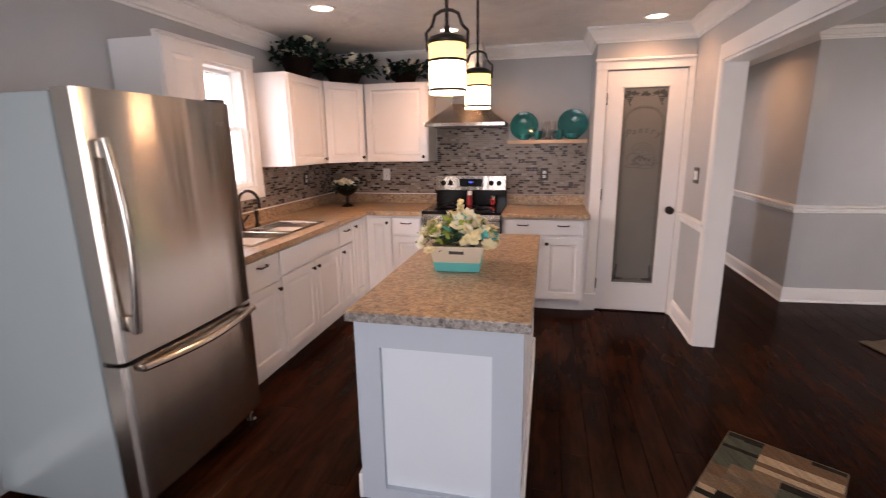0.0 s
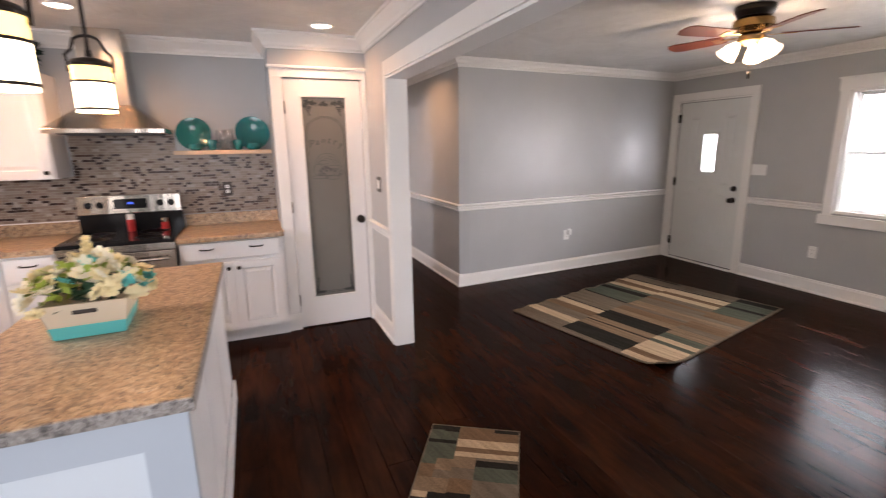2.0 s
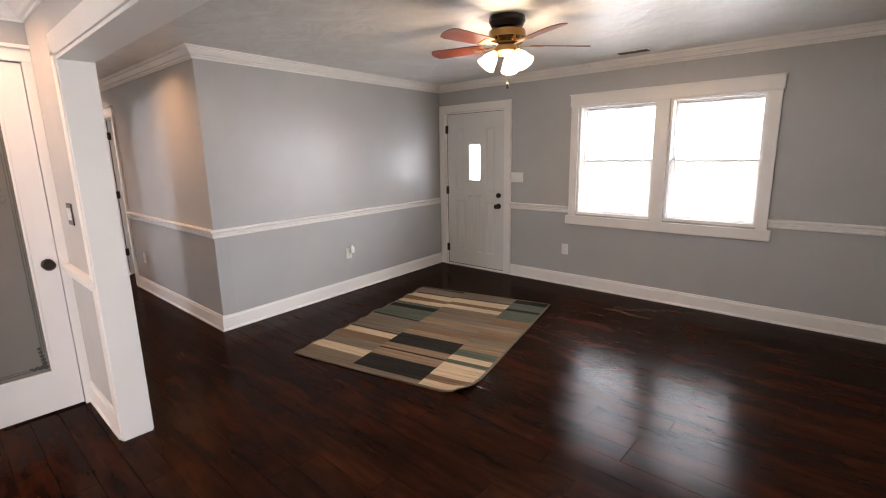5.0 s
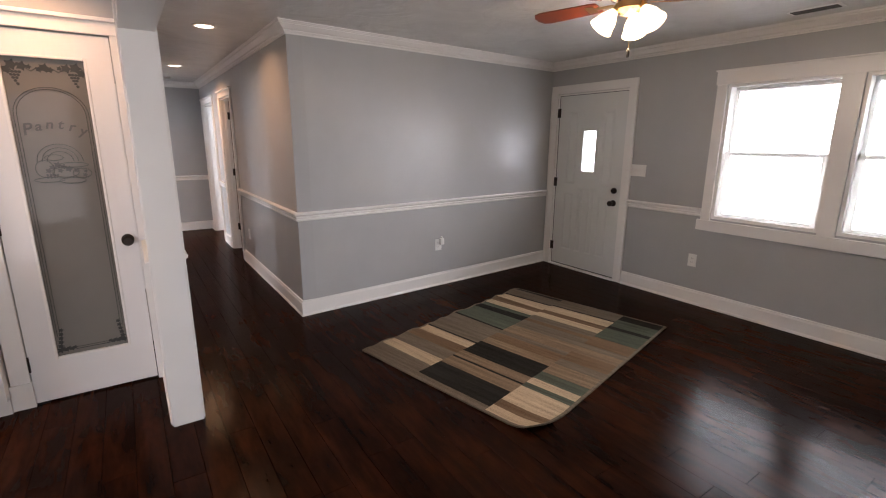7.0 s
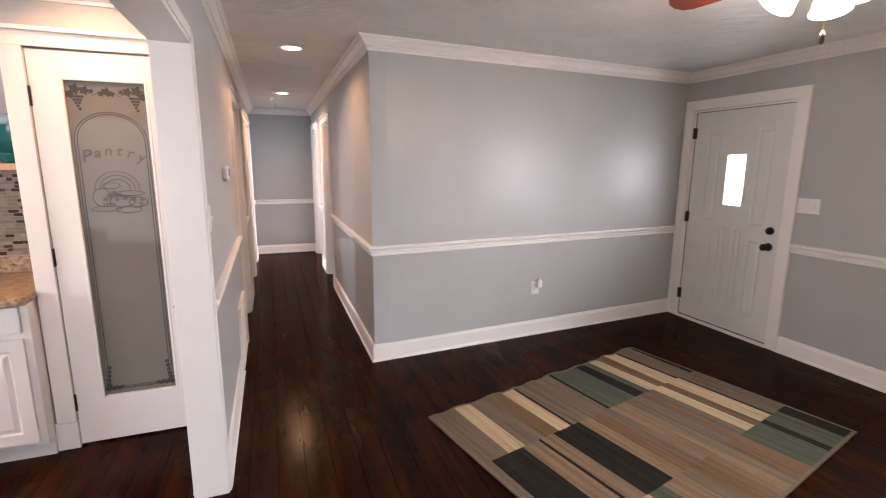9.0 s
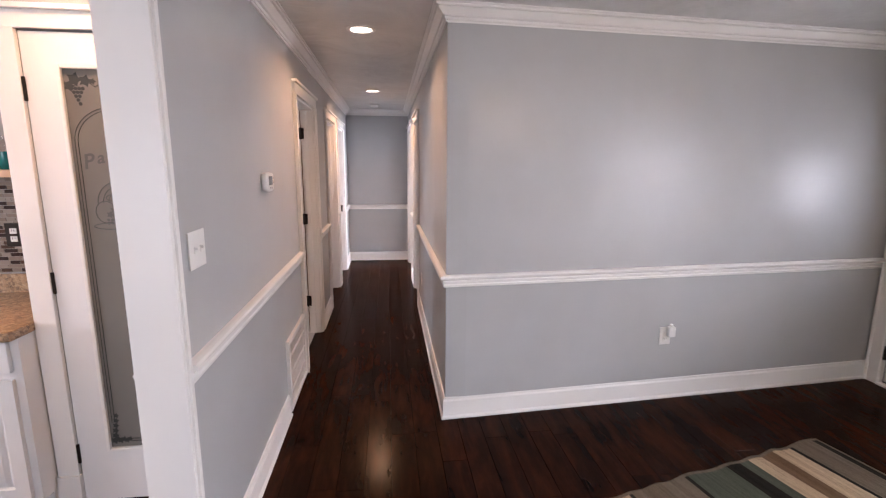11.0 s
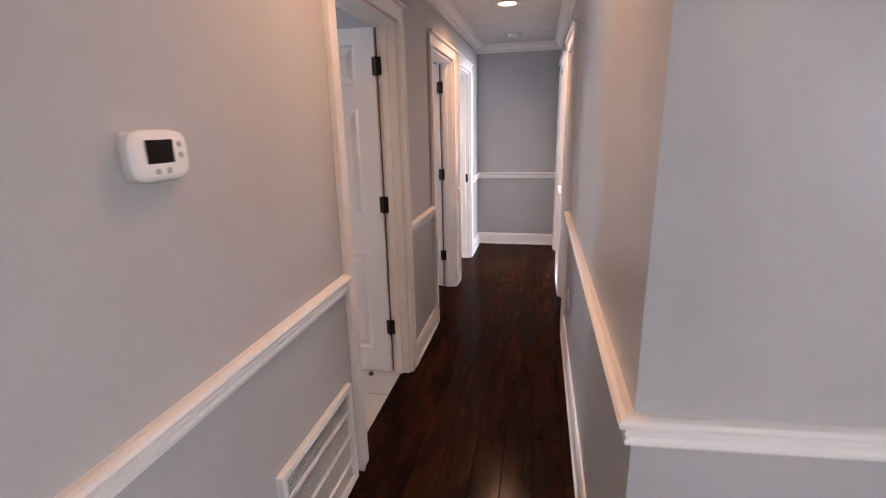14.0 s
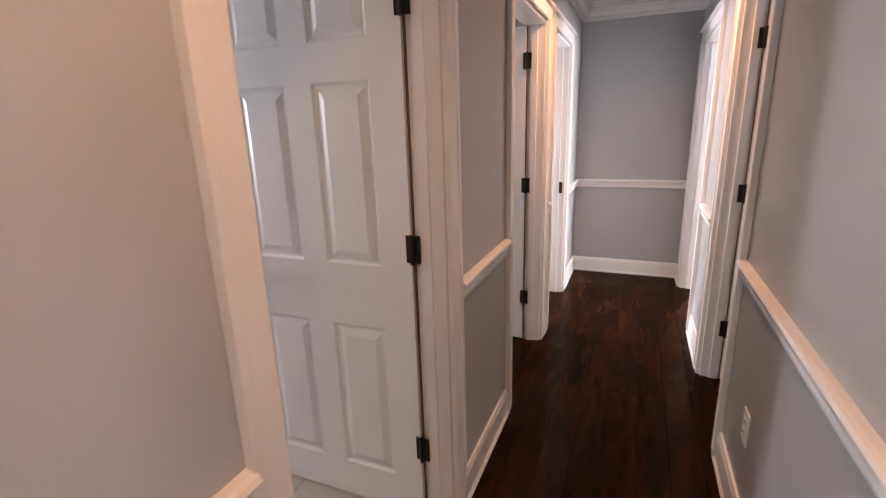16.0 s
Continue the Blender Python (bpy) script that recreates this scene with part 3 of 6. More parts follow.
def hall_door(side, a, b, wide, index, leaf=True):
    x = XL if side < 0 else 0
    casing_y("door_casing_%d" % index, x, -side, a, b, HD)
    if not leaf:
        return
    hx = XK + 0.018 if side < 0 else 0.09
    d = thing("door_%d" % index, (hx, b - 0.03, 0.0), "white six-panel door standing open into the room", "door", "hall doors", "structure")
    bm = six_panel_leaf(wide, HD - 0.022)
    turn = Matrix.Translation((hx, b - 0.035, 0)) @ (Matrix.Diagonal((-1, 1, 1, 1)) if side < 0 else Matrix.Identity(4)) @ Matrix.Translation((0.01, 0, 0))
    bm.transform(turn)
    part("leaf", bm, LEAF, d)
    ex = hx + side * 0.006
    # bare wood edge; its dark brown also stands in for shade in the gap
    part("hinge_edge", boxes((min(ex, ex - side * 0.004), max(ex, ex - side * 0.004), b - 0.027, b - 0.009, 0.014, HD - 0.024)), BARE, d, "bare brown wooden hinge edge, also drawing the shaded leaf gap")
    for z in (0.31, 1.05, 1.775):
        bm = bmesh.new()
        lathe(bm, [(0.0075, z - 0.048), (0.0075, z + 0.048)], (hx + 0.002 * side, b - 0.045, 0), 10)
        box(bm, hx - 0.025, hx + 0.025, b - 0.040, b - 0.0365, z - 0.045, z + 0.045)
        part("hinge", bm, BRONZE, d, "dark bronze hinge")
    bm = bmesh.new()
    kx = hx + side * (wide - 0.06)
    for o in (-1, 1):
        yy = b - 0.0175 + o * 0.0175
        lathe(bm, [(0.028, 0), (0.028, 0.006 * o), (0.010, 0.010 * o), (0.010, 0.035 * o), (0.024, 0.042 * o), (0.027, 0.055 * o), (0.018, 0.066 * o)], (kx, yy, 0.93), 20, "Y")
    part("knob", bm, BRONZE, d, "dark bronze knob", True)


hall_door(-1, *DOORS_L[0], 0.755, 1)
hall_door(-1, *DOORS_L[1], 0.77, 2)
hall_door(-1, *DOORS_L[2], 0.78, 3, False)
hall_door(1, *DOORS_R[0], 0.65, 4)
hall_door(1, *DOORS_R[1], 0.88, 5, False)
bm = boxes((XL - 0.05, XL - 0.02, 4.148, 4.1538, 0.86, 0.95), bevel=0.001)
tagged(part("strike_plate", bm, BRONZE), "dark bronze strike plate on the white jamb", "strike plate")

bp = thing("door_bumper", (-1.18, 1.515, 0.0), "small black rubber door bumper on the tile floor", "door stop")
bm = bmesh.new()
lathe(bm, [(0.013, 0.0015), (0.015, 0.006), (0.013, 0.016), (0.007, 0.020)], (-1.18, 1.515, 0), 16)
part("body", bm, SHADOWGAP, bp, "", True)

# front door
casing_y("door_casing_6", XW, -1, -0.82, 0.115, 1.995, 0.092, False, 0.14, "plain white flat casing round the front door")
front = thing("door_6", (XW, -0.35, 0), "pale grey panelled steel front door, closed, small glass lite", "front door", kind="structure")
bm = bmesh.new()
W6 = 0.90
lite = (0.368, 0.536, 1.175, 1.622)
pans = [(0.14, 0.28, 1.02, 1.84), (0.62, 0.76, 1.02, 1.84), (0.14, 0.28, 0.22, 0.90), (0.33, 0.42, 0.22, 0.98), (0.48, 0.57, 0.22, 0.98), (0.62, 0.76, 0.22, 0.90)]
slab_with_holes(bm, 0, W6, 0.02, 2.025, 0.008, 0.04, [lite])
slab_with_holes(bm, 0, W6, 0.02, 2.025, 0, 0.008, pans + [lite])
for h in pans:
    rings = []
    for inset, dep in ((0, 0), (0.012, 0.006), (0.024, 0.006), (0.036, 0.0005)):
        rings.append([bm.verts.new((px, dep, pz)) for px, pz in ((h[0] + inset, h[2] + inset), (h[1] - inset, h[2] + inset), (h[1] - inset, h[3] - inset), (h[0] + inset, h[3] - inset))])
    for ra, rb in zip(rings, rings[1:]):
        for i in range(4):
            bm.faces.new((ra[i], ra[(i + 1) % 4], rb[(i + 1) % 4], rb[i]))
    bm.faces.new(rings[-1])
TO_FRONT = Matrix.Translation((XW + 0.012, 0.098, 0)) @ Matrix.Rotation(radians(-90), 4, "Z") @ Matrix.Diagonal((1, 1, 0.978, 1))
bm.transform(TO_FRONT)
part("leaf", bm, DOOR_GREY, front)
bm = bmesh.new()
for r in ((0.340, 0.368, 1.147, 1.65), (0.536, 0.564, 1.147, 1.65), (0.368, 0.536, 1.147, 1.175), (0.368, 0.536, 1.622, 1.65)):
    box(bm, r[0], r[1], -0.006, 0.004, r[2], r[3], bevel=0.003)
bm.transform(TO_FRONT)
part("lite_frame", bm, DOOR_GREY, front)
bm = bmesh.new()
box(bm, *lite[:2], 0.018, 0.022, *lite[2:])
bm.transform(TO_FRONT)
part("pane", bm, GLASS, front).visible_shadow = False
for kz, kind in ((0.835, "door_knob"), (0.968, "deadbolt")):
    bm = bmesh.new()
    ky = -0.722
    if kind == "door_knob":
        lathe(bm, [(0.034, 0.012), (0.034, 0.004), (0.012, 0.0), (0.012, -0.03), (0.026, -0.038), (0.029, -0.052), (0.020, -0.066)], (XW, ky, kz), 22, "X")
    else:
        lathe(bm, [(0.032, 0.012), (0.032, 0.0), (0.026, -0.012)], (XW, ky, kz), 22, "X")
        box(bm, XW - 0.03, XW - 0.012, ky - 0.006, ky + 0.006, kz - 0.018, kz + 0.018, bevel=0.002)
    part(kind, bm, BRONZE, front, "oil-rubbed bronze", True)
for z in (0.235, 1.005, 1.79):
    bm = bmesh.new()
    lathe(bm, [(0.008, z - 0.05), (0.008, z + 0.05)], (XW - 0.004, 0.106, 0), 10)
    box(bm, XW - 0.002, XW + 0.012, 0.08, 0.112, z - 0.05, z + 0.05)
    part("hinge", bm, BRONZE, front, "dark bronze hinge")
# added dark strips that draw the shade in the gaps round the leaf
for r in ((-0.803, 0.099, 1.9735, 1.9785), (0.0945, 0.099, 0.03, 1.9735), (-0.804, -0.7995, 0.03, 1.9735), (-0.803, 0.099, 0.0185, 0.0275)):
    part("gap_shade_strip", boxes((XW + 0.0075, XW + 0.02, *r)), DARKGREY, front, "dark strip drawing the shaded gap round the leaf")
part("threshold", boxes((XW - 0.03, XW + 0.15, -0.82, 0.115, 0, 0.018), bevel=0.004), TRIM, front)


# ---- windows ----
def sash_window(name, x, out, a, b, s, h, blind=True):
    """Double-hung unit in a wall whose room face is at x; out is the way to the outdoors."""
    w = thing(name, (x, a, s), "white double-hung window with a lowered mini-blind" if blind else "white double-hung window", "window", "windows", "structure")
    mid = (s + h) / 2
    def bx(d0, d1, *r, bevel=0.0):
        return (x + out * d0, x + out * d1, *r)
    for yy in ((a, a + 0.025), (b - 0.025, b)):
        part("jamb", boxes(bx(0.002, 0.15, yy[0], yy[1], s, h)), TRIM, w)
    part("jamb", boxes(bx(0.002, 0.15, a + 0.025, b - 0.025, h - 0.02, h)), TRIM, w)
    part("window_sill", boxes(bx(0.002, 0.15, a + 0.025, b - 0.025, s, s + 0.025)), TRIM, w)
    for z0, z1, d in ((mid - 0.015, h - 0.02, 0.09), (s + 0.025, mid + 0.015, 0.045)):
        bm = bmesh.new()
        st = 0.05 if d > 0.06 else 0.068
        for r in ((a + 0.025, a + st, z0, z1), (b - st, b - 0.025, z0, z1), (a + st, b - st, z0, z0 + 0.026), (a + st, b - st, z1 - 0.026, z1)):
            box(bm, *bx(d, d + 0.03, *r), bevel=0.003)
        part("window_frame", bm, VINYL, w)
        part("pane", boxes(bx(d + 0.014, d + 0.018, a + st, b - st, z0 + 0.026, z1 - 0.026)), GLASS, w).visible_shadow = False
    if blind:
        bl = thing("mini_blind", (x + out * 0.03, a, h), "white mini-blind, lowered with half-open slats", "window blind", "mini-blinds")
        part("head_rail", boxes(bx(0.141, 0.169, a + 0.028, b - 0.028, h - 0.05, h - 0.022), bevel=0.002), SLAT, bl)
        bm = bmesh.new()
        slat = None
        z = s + 0.06
        while z < h - 0.06:
            if slat is not None:
                ob = new("slat", slat)
                ob.parent = bl
                ob.matrix_basis = Matrix.Translation(Vector((0, 0, z)) - bl.matrix_basis.translation)
                z += 0.021
                continue
            v = [bm.verts.new((x + out * dx, yy, dz)) for dx, dz, yy in ((0.144, -0.004, a + 0.03), (0.166, 0.004, a + 0.03), (0.166, 0.004, b - 0.03), (0.144, -0.004, b - 0.03))]
            u = [bm.verts.new(q.co + Vector((0, 0, 0.0012))) for q in v]
            bm.faces.new(v)
            bm.faces.new(u[::-1])
            for i in range(4):
                bm.faces.new((v[i], v[(i + 1) % 4], u[(i + 1) % 4], u[i]))
            slat = mesh_of("slat", bm, SLAT)
        part("bottom_rail", boxes(bx(0.143, 0.167, a + 0.03, b - 0.03, s + 0.028, s + 0.042), bevel=0.002), SLAT, bl)
        for yy in (a + 0.14, b - 0.14):
            bm = bmesh.new()
            tube(bm, [(x + out * 0.142, yy, s + 0.04), (x + out * 0.142, yy, h - 0.04)], 0.0012, 6)
            part("cord", bm, SLAT, bl)
        bm = bmesh.new()
        tube(bm, [(x + out * 0.139, b - 0.11, h - 0.05), (x + out * 0.138, b - 0.112, h - 0.62)], 0.003, 8)
        part("wand", bm, PLASTIC, bl)
    return w


sash_window("window_1", XW, 1, -2.53, -1.745, 0.815, 1.945)
sash_window("window_2", XW, 1, -3.40, -2.64, 0.815, 1.945)
sash_window("window_3", XA, -1, -2.09, -1.385, 1.16, 2.03)
for k, (a, b, x, o) in enumerate([(0.7, 1.3, XA, -1), (2.3, 3.1, XA, -1), (3.5, 4.6, XA, -1), (1.4, 2.4, XW, 1), (3.6, 4.6, XW, 1)]):
    sash_window("window_%d" % (k + 4), x, o, a, b, 1.2 if k == 0 else 0.9, 2.0, False)
trim1 = thing("window_casing_1", (XW, -2.58, 0.80), "wide white flat window casing with apron", "window casing", kind="structure")
f0, f1 = XW - 0.02, XW
part("side_casing", boxes((f0, f1, -1.745, -1.665, 0.80, 1.945), bevel=0.002), TRIM, trim1)
part("side_casing", boxes((f0, f1, -3.482, -3.40, 0.80, 1.945), bevel=0.002), TRIM, trim1)
part("mullion", boxes((f0, f1 - 0.003, -2.64, -2.53, 0.80, 1.945), bevel=0.002), TRIM, trim1)
part("head_casing", boxes((f0 - 0.004, f1, -3.492, -1.655, 1.945, 2.050), bevel=0.002), TRIM, trim1)
part("cap", boxes((f0 - 0.014, f1, -3.502, -1.645, 2.050, 2.063), bevel=0.003), TRIM, trim1)
part("apron", boxes((f0 - 0.012, f1, -3.515, -1.638, 0.707, 0.80), bevel=0.003), TRIM, trim1)
trim3 = thing("window_casing_2", (XA, -1.7, 1.1), "white window casing over the sink", "window casing", kind="structure")
g0, g1 = XA, XA + 0.02
part("side_casing", boxes((g0, g1, -1.385, -1.287, 1.16, 2.03), bevel=0.002), TRIM, trim3)
part("side_casing", boxes((g0, g1, -2.216, -2.09, 1.16, 2.03), bevel=0.002), TRIM, trim3)
part("head_casing", boxes((g0, g1 + 0.004, -2.216, -1.287, 2.03, 2.12), bevel=0.002), TRIM, trim3)
part("cap", boxes((g0, g1 + 0.02, -2.216, -1.28, 2.12, 2.138), bevel=0.003), TRIM, trim3)
part("apron", boxes((g0, g1 + 0.004, -2.216, -1.287, 1.065, 1.16), bevel=0.002), TRIM, trim3)

# ---- pantry door ----
c = thing("door_casing_7", (-1.4, YP, 0), "white pantry door casing with plinth and cap", "door casing", kind="structure")
part("side_casing", boxes((-1.797, -1.711, YP - 0.02, YP, 0.15, 2.02), bevel=0.003), TRIM, c)
part("plinth", boxes((-1.812, -1.706, YP - 0.026, YP, 0, 0.15), bevel=0.003), TRIM, c)
part("side_casing", boxes((-1.111, XK, YP - 0.02, YP, 0, 2.02), bevel=0.003), TRIM, c)
part("head_casing", boxes((-1.797, XK, YP - 0.02, YP, 2.02, 2.085), bevel=0.003), TRIM, c)
part("cap", boxes((-1.812, XK, YP - 0.04, YP, 2.085, 2.105), bevel=0.004), TRIM, c)
pd = thing("door_7", (-1.395, YP, 0), "white pantry door with tall etched frosted glass", "pantry door", kind="structure")
bm = bmesh.new()
GX0, GX1, GZ0, GZ1 = -1.590, -1.228, 0.25, 1.895
slab_with_holes(bm, -1.706, -1.116, 0.012, 2.012, YP - 0.004, YP + 0.031, [(GX0, GX1, GZ0, GZ1)])
part("leaf", bm, LEAF, pd)
bm = bmesh.new()
for r in ((GX0, GX0 + 0.014, GZ0, GZ1), (GX1 - 0.014, GX1, GZ0, GZ1), (GX0 + 0.014, GX1 - 0.014, GZ0, GZ0 + 0.014), (GX0 + 0.014, GX1 - 0.014, GZ1 - 0.014, GZ1)):
    box(bm, r[0], r[1], YP - 0.008, YP + 0.010, r[2], r[3], bevel=0.004)
part("glazing_bead", bm, TRIM, pd)
pane = part("pane", boxes((GX0 + 0.002, GX1 - 0.002, YP + 0.010, YP + 0.016, GZ0 + 0.002, GZ1 - 0.002)), FROST, pd, "frosted glass pane etched with grapes and lettering")
for z in (0.25, 1.03, 1.80):
    bm = bmesh.new()
    lathe(bm, [(0.007, z - 0.045), (0.007, z + 0.045)], (-1.708, YP - 0.008, 0), 10)
    part("hinge", bm, BRONZE, pd, "dark bronze hinge")
bm = bmesh.new()
lathe(bm, [(0.032, 0.0), (0.032, -0.006), (0.011, -0.010), (0.011, -0.035), (0.026, -0.042), (0.030, -0.056), (0.020, -0.070)], (-1.164, YP - 0.004, 0.905), 22, "Y")
part("door_knob", bm, BRONZE, pd, "oil-rubbed bronze knob", True)
# etched figures on the pane
ye = YP + 0.0085
bm = bmesh.new()
cx = (GX0 + GX1) / 2
for inset in (0.026, 0.038):
    r = (GX1 - GX0) / 2 - inset
    pts = [(cx - r, ye, GZ0 + 0.13)] + [(cx - r * math.cos(a), ye, 1.60 + r * 0.9 * math.sin(a)) for a in [math.pi * i / 24 for i in range(25)]] + [(cx + r, ye, GZ0 + 0.13)]
    tube(bm, pts, 0.0013, 6)
tube(bm, [(cx - 0.08, ye, GZ0 + 0.038), (cx + 0.08, ye, GZ0 + 0.038)], 0.002, 6)
tube(bm, [(cx - 0.08, ye, GZ0 + 0.05), (cx + 0.08, ye, GZ0 + 0.05)], 0.0015, 6)
part("etched_border", bm, ETCH, pane)


def disc_y(bm, x, z, r, y=ye, n=9):
    ring = [bm.verts.new((x + r * math.cos(2 * math.pi * i / n), y, z + r * math.sin(2 * math.pi * i / n))) for i in range(n)]
    bm.faces.new(ring)


def leaf_y(bm, x, z, size, y=ye):
    ring = []
    for i in range(15):
        a = 2 * math.pi * i / 15
        rr = size * (1.0 if i % 3 == 0 else 0.62)
        ring.append(bm.verts.new((x + rr * math.cos(a), y, z + rr * math.sin(a))))
    bm.faces.new(ring)


bm = bmesh.new()
for sx in (-1, 1):
    x = cx + sx * 0.115
    leaf_y(bm, x - sx * 0.026, 1.838, 0.026)
    leaf_y(bm, x + sx * 0.014, 1.842, 0.030, ye + 0.0006)
    leaf_y(bm, x + sx * 0.036, 1.818, 0.024, ye + 0.0012)
    for row_n in range(5):
        for i in range(4 - row_n if row_n < 4 else 1):
            disc_y(bm, x + sx * 0.006 + (i - (3 - row_n) / 2) * 0.0135, 1.808 - row_n * 0.0145, 0.0072, ye - 0.0005 * row_n)
    tube(bm, [(x - sx * 0.04, ye, 1.83), (x - sx * 0.06, ye, 1.815), (x - sx * 0.08, ye, 1.83), (x - sx * 0.1, ye, 1.838)], 0.0018, 6)
    for i in range(12):
        leaf_y(bm, cx + sx * (0.150 - 0.013 * (i % 6) * (1 if i > 5 else 0.25)), GZ0 + 0.045 + (0.024 * (i % 6) if i < 6 else 0.006 * (i % 2)), 0.018 - 0.001 * (i % 6), ye - 0.0004 * i)
leaf_y(bm, cx, 1.835, 0.026)
for k in (-1, 1):
    leaf_y(bm, cx + k * 0.022, 1.826, 0.017, ye - 0.0005)
    leaf_y(bm, cx + k * 0.062, 1.836, 0.014, ye - 0.0008)
part("etched_grapes", bm, ETCH, pane)
for i, ch in enumerate("Pantry"):
    cu = bpy.data.curves.new("letter", "FONT")
    cu.body, cu.size, cu.extrude, cu.shear = ch, 0.082 if i == 0 else 0.068, 0.0003, 0.25
    cu.offset = 0.0012
    cu.materials.append(ETCH_PALE)
    cu.align_x = "CENTER"
    tmp = new("etched_letter", cu)
    k = i - 2.5
    tmp.parent = pane
    tmp.matrix_basis = pose(cx + k * 0.045, ye, 1.532 - 0.0052 * k * k, 90, 4.5 * k, 0)
bm = bmesh.new()
for k in range(3):
    pts = [(cx + (0.075 - 0.016 * k) * math.cos(a), ye, 1.36 + (0.07 - 0.015 * k) * math.sin(a)) for a in [math.pi * i / 16 for i in range(17)]]
    tube(bm, pts, 0.0013, 5)
for x, z, rx, rz in ((-0.055, 1.33, 0.03, 0.035), (0.01, 1.315, 0.045, 0.022), (0.065, 1.31, 0.032, 0.02), (-0.02, 1.375, 0.03, 0.012), (0.04, 1.345, 0.05, 0.01), (-0.045, 1.285, 0.05, 0.01), (0.03, 1.28, 0.045, 0.012)):
    pts = [(cx + x + rx * math.cos(a), ye, z + rz * math.sin(a)) for a in [2 * math.pi * i / 14 for i in range(15)]]
    tube(bm, pts, 0.0014, 5)
for x, z, size in ((-0.03, 1.335, 0.013), (-0.012, 1.345, 0.015), (0.006, 1.338, 0.013), (0.022, 1.328, 0.014), (-0.044, 1.322, 0.012), (0.048, 1.322, 0.011), (0.074, 1.302, 0.010), (-0.006, 1.322, 0.011), (0.078, 1.318, 0.008)):
    leaf_y(bm, cx + x, z, size, ye + 0.0004 + 0.01 * abs(x))
for k in range(7):
    disc_y(bm, cx - 0.05 + 0.011 * (k % 4), 1.305 - 0.010 * (k // 4), 0.0048, ye - 0.0004 * (k % 2), 8)
bm.transform(Matrix.Translation((cx, 0, 1.315)) @ Matrix.Diagonal((1.3, 1, 1.3, 1)) @ Matrix.Translation((-cx, 0, -1.325)))
part("etched_still_life", bm, ETCH_PALE, pane)

# ---- kitchen ----
ZC = 0.872       # counter top
XF = -3.80       # face of the sink-wall base cabinets
YF = -0.665      # face of the stove-wall base cabinets


def raised(bm, u0, u1, z0, z1):
    """A raised-panel cabinet door in the x-z plane, its face towards -y at 0."""
    w = 0.055
    slab_with_holes(bm, u0, u1, z0, z1, 0, 0.019, [(u0 + w, u1 - w, z0 + w, z1 - w)])
    rings = []
    for inset, d in ((w, 0.001), (w + 0.008, 0.008), (w + 0.014, 0.008), (w + 0.034, 0.002)):
        rings.append([bm.verts.new((px, d, pz)) for px, pz in ((u0 + inset, z0 + inset), (u1 - inset, z0 + inset), (u1 - inset, z1 - inset), (u0 + inset, z1 - inset))])
    for ra, rb in zip(rings, rings[1:]):
        for i in range(4):
            bm.faces.new((ra[i], ra[(i + 1) % 4], rb[(i + 1) % 4], rb[i]))
    bm.faces.new(rings[-1])


def knob(parent, m, u, z):
    bm = bmesh.new()
    lathe(bm, [(0.007, 0.0), (0.005, -0.012), (0.014, -0.018), (0.015, -0.024), (0.008, -0.029)], (u, 0, z), 14, "Y")
    bm.transform(m)
    part("knob", bm, BRONZE, parent, "dark bronze knob", True)


def pull(parent, m, u, z):
    bm = bmesh.new()
    tube(bm, [(u - 0.045, 0, z), (u - 0.045, -0.016, z - 0.002), (u - 0.03, -0.024, z - 0.004), (u + 0.03, -0.024, z - 0.004), (u + 0.045, -0.016, z - 0.002), (u + 0.045, 0, z)], 0.005, 8)
    bm.transform(m)
    part("pull", bm, BRONZE, parent, "dark bronze cup pull", True)


def cabinet(name, m, width, depth, z0, z1, doors, drawers, label, group, kick=True, knobs="top"):
    """Cabinet unit; its face lies in the local x-z plane at y = 0, its body behind. doors and drawers: (from, to, low, high[, knob side])."""
    cab = thing(name, m.translation, label, "cabinet", group)
    bm = bmesh.new()
    box(bm, 0.001, width - 0.001, 0.02, depth, z0, z1)
    if kick:
        box(bm, 0.001, width - 0.001, 0.08, depth, 0, z0)
    bm.transform(m)
    part("body", bm, CABINET, cab)
    for u0, u1, a, b, side in doors:
        bm = bmesh.new()
        raised(bm, u0, u1, a, b)
        bm.transform(m)
        d = part("door", bm, CABINET, cab)
        zz = b - 0.045 if knobs == "top" else a + 0.04
        knob(d, m, u1 - 0.03 if side > 0 else u0 + 0.03, zz)
    for u0, u1, a, b, n in drawers:
        bm = bmesh.new()
        box(bm, u0, u1, 0, 0.019, a, b, bevel=0.004)
        bm.transform(m)
        d = part("drawer_front", bm, CABINET, cab)
        for k in range(n):
            pull(d, m, u0 + (u1 - u0) * (k + 0.5) / n if n > 1 else (u0 + u1) / 2, b - 0.045)
    return cab


def face_x(x, y):
    """Cabinet faces towards +x; local x runs along +y."""
    return Matrix.Translation((x, y, 0)) @ Matrix.Rotation(radians(90), 4, "Z")


def face_s(x, y):
    return Matrix.Translation((x, y, 0))


ZB = 0.832
cabinet("base_cabinet", face_x(XF, -2.50), 0.40, 0.60, 0.10, ZB, [(0.02, 0.385, 0.12, 0.625, 1)], [(0.02, 0.385, 0.645, 0.81, 1)], "white raised-panel base cabinet with one drawer", "base cabinets")
cabinet("sink_cabinet", face_x(XF, -2.10), 0.88, 0.60, 0.10, ZB, [(0.01, 0.435, 0.12, 0.64, 1), (0.445, 0.87, 0.12, 0.64, -1)], [(0.01, 0.87, 0.66, 0.81, 0)], "white double-door sink base cabinet", "base cabinets")
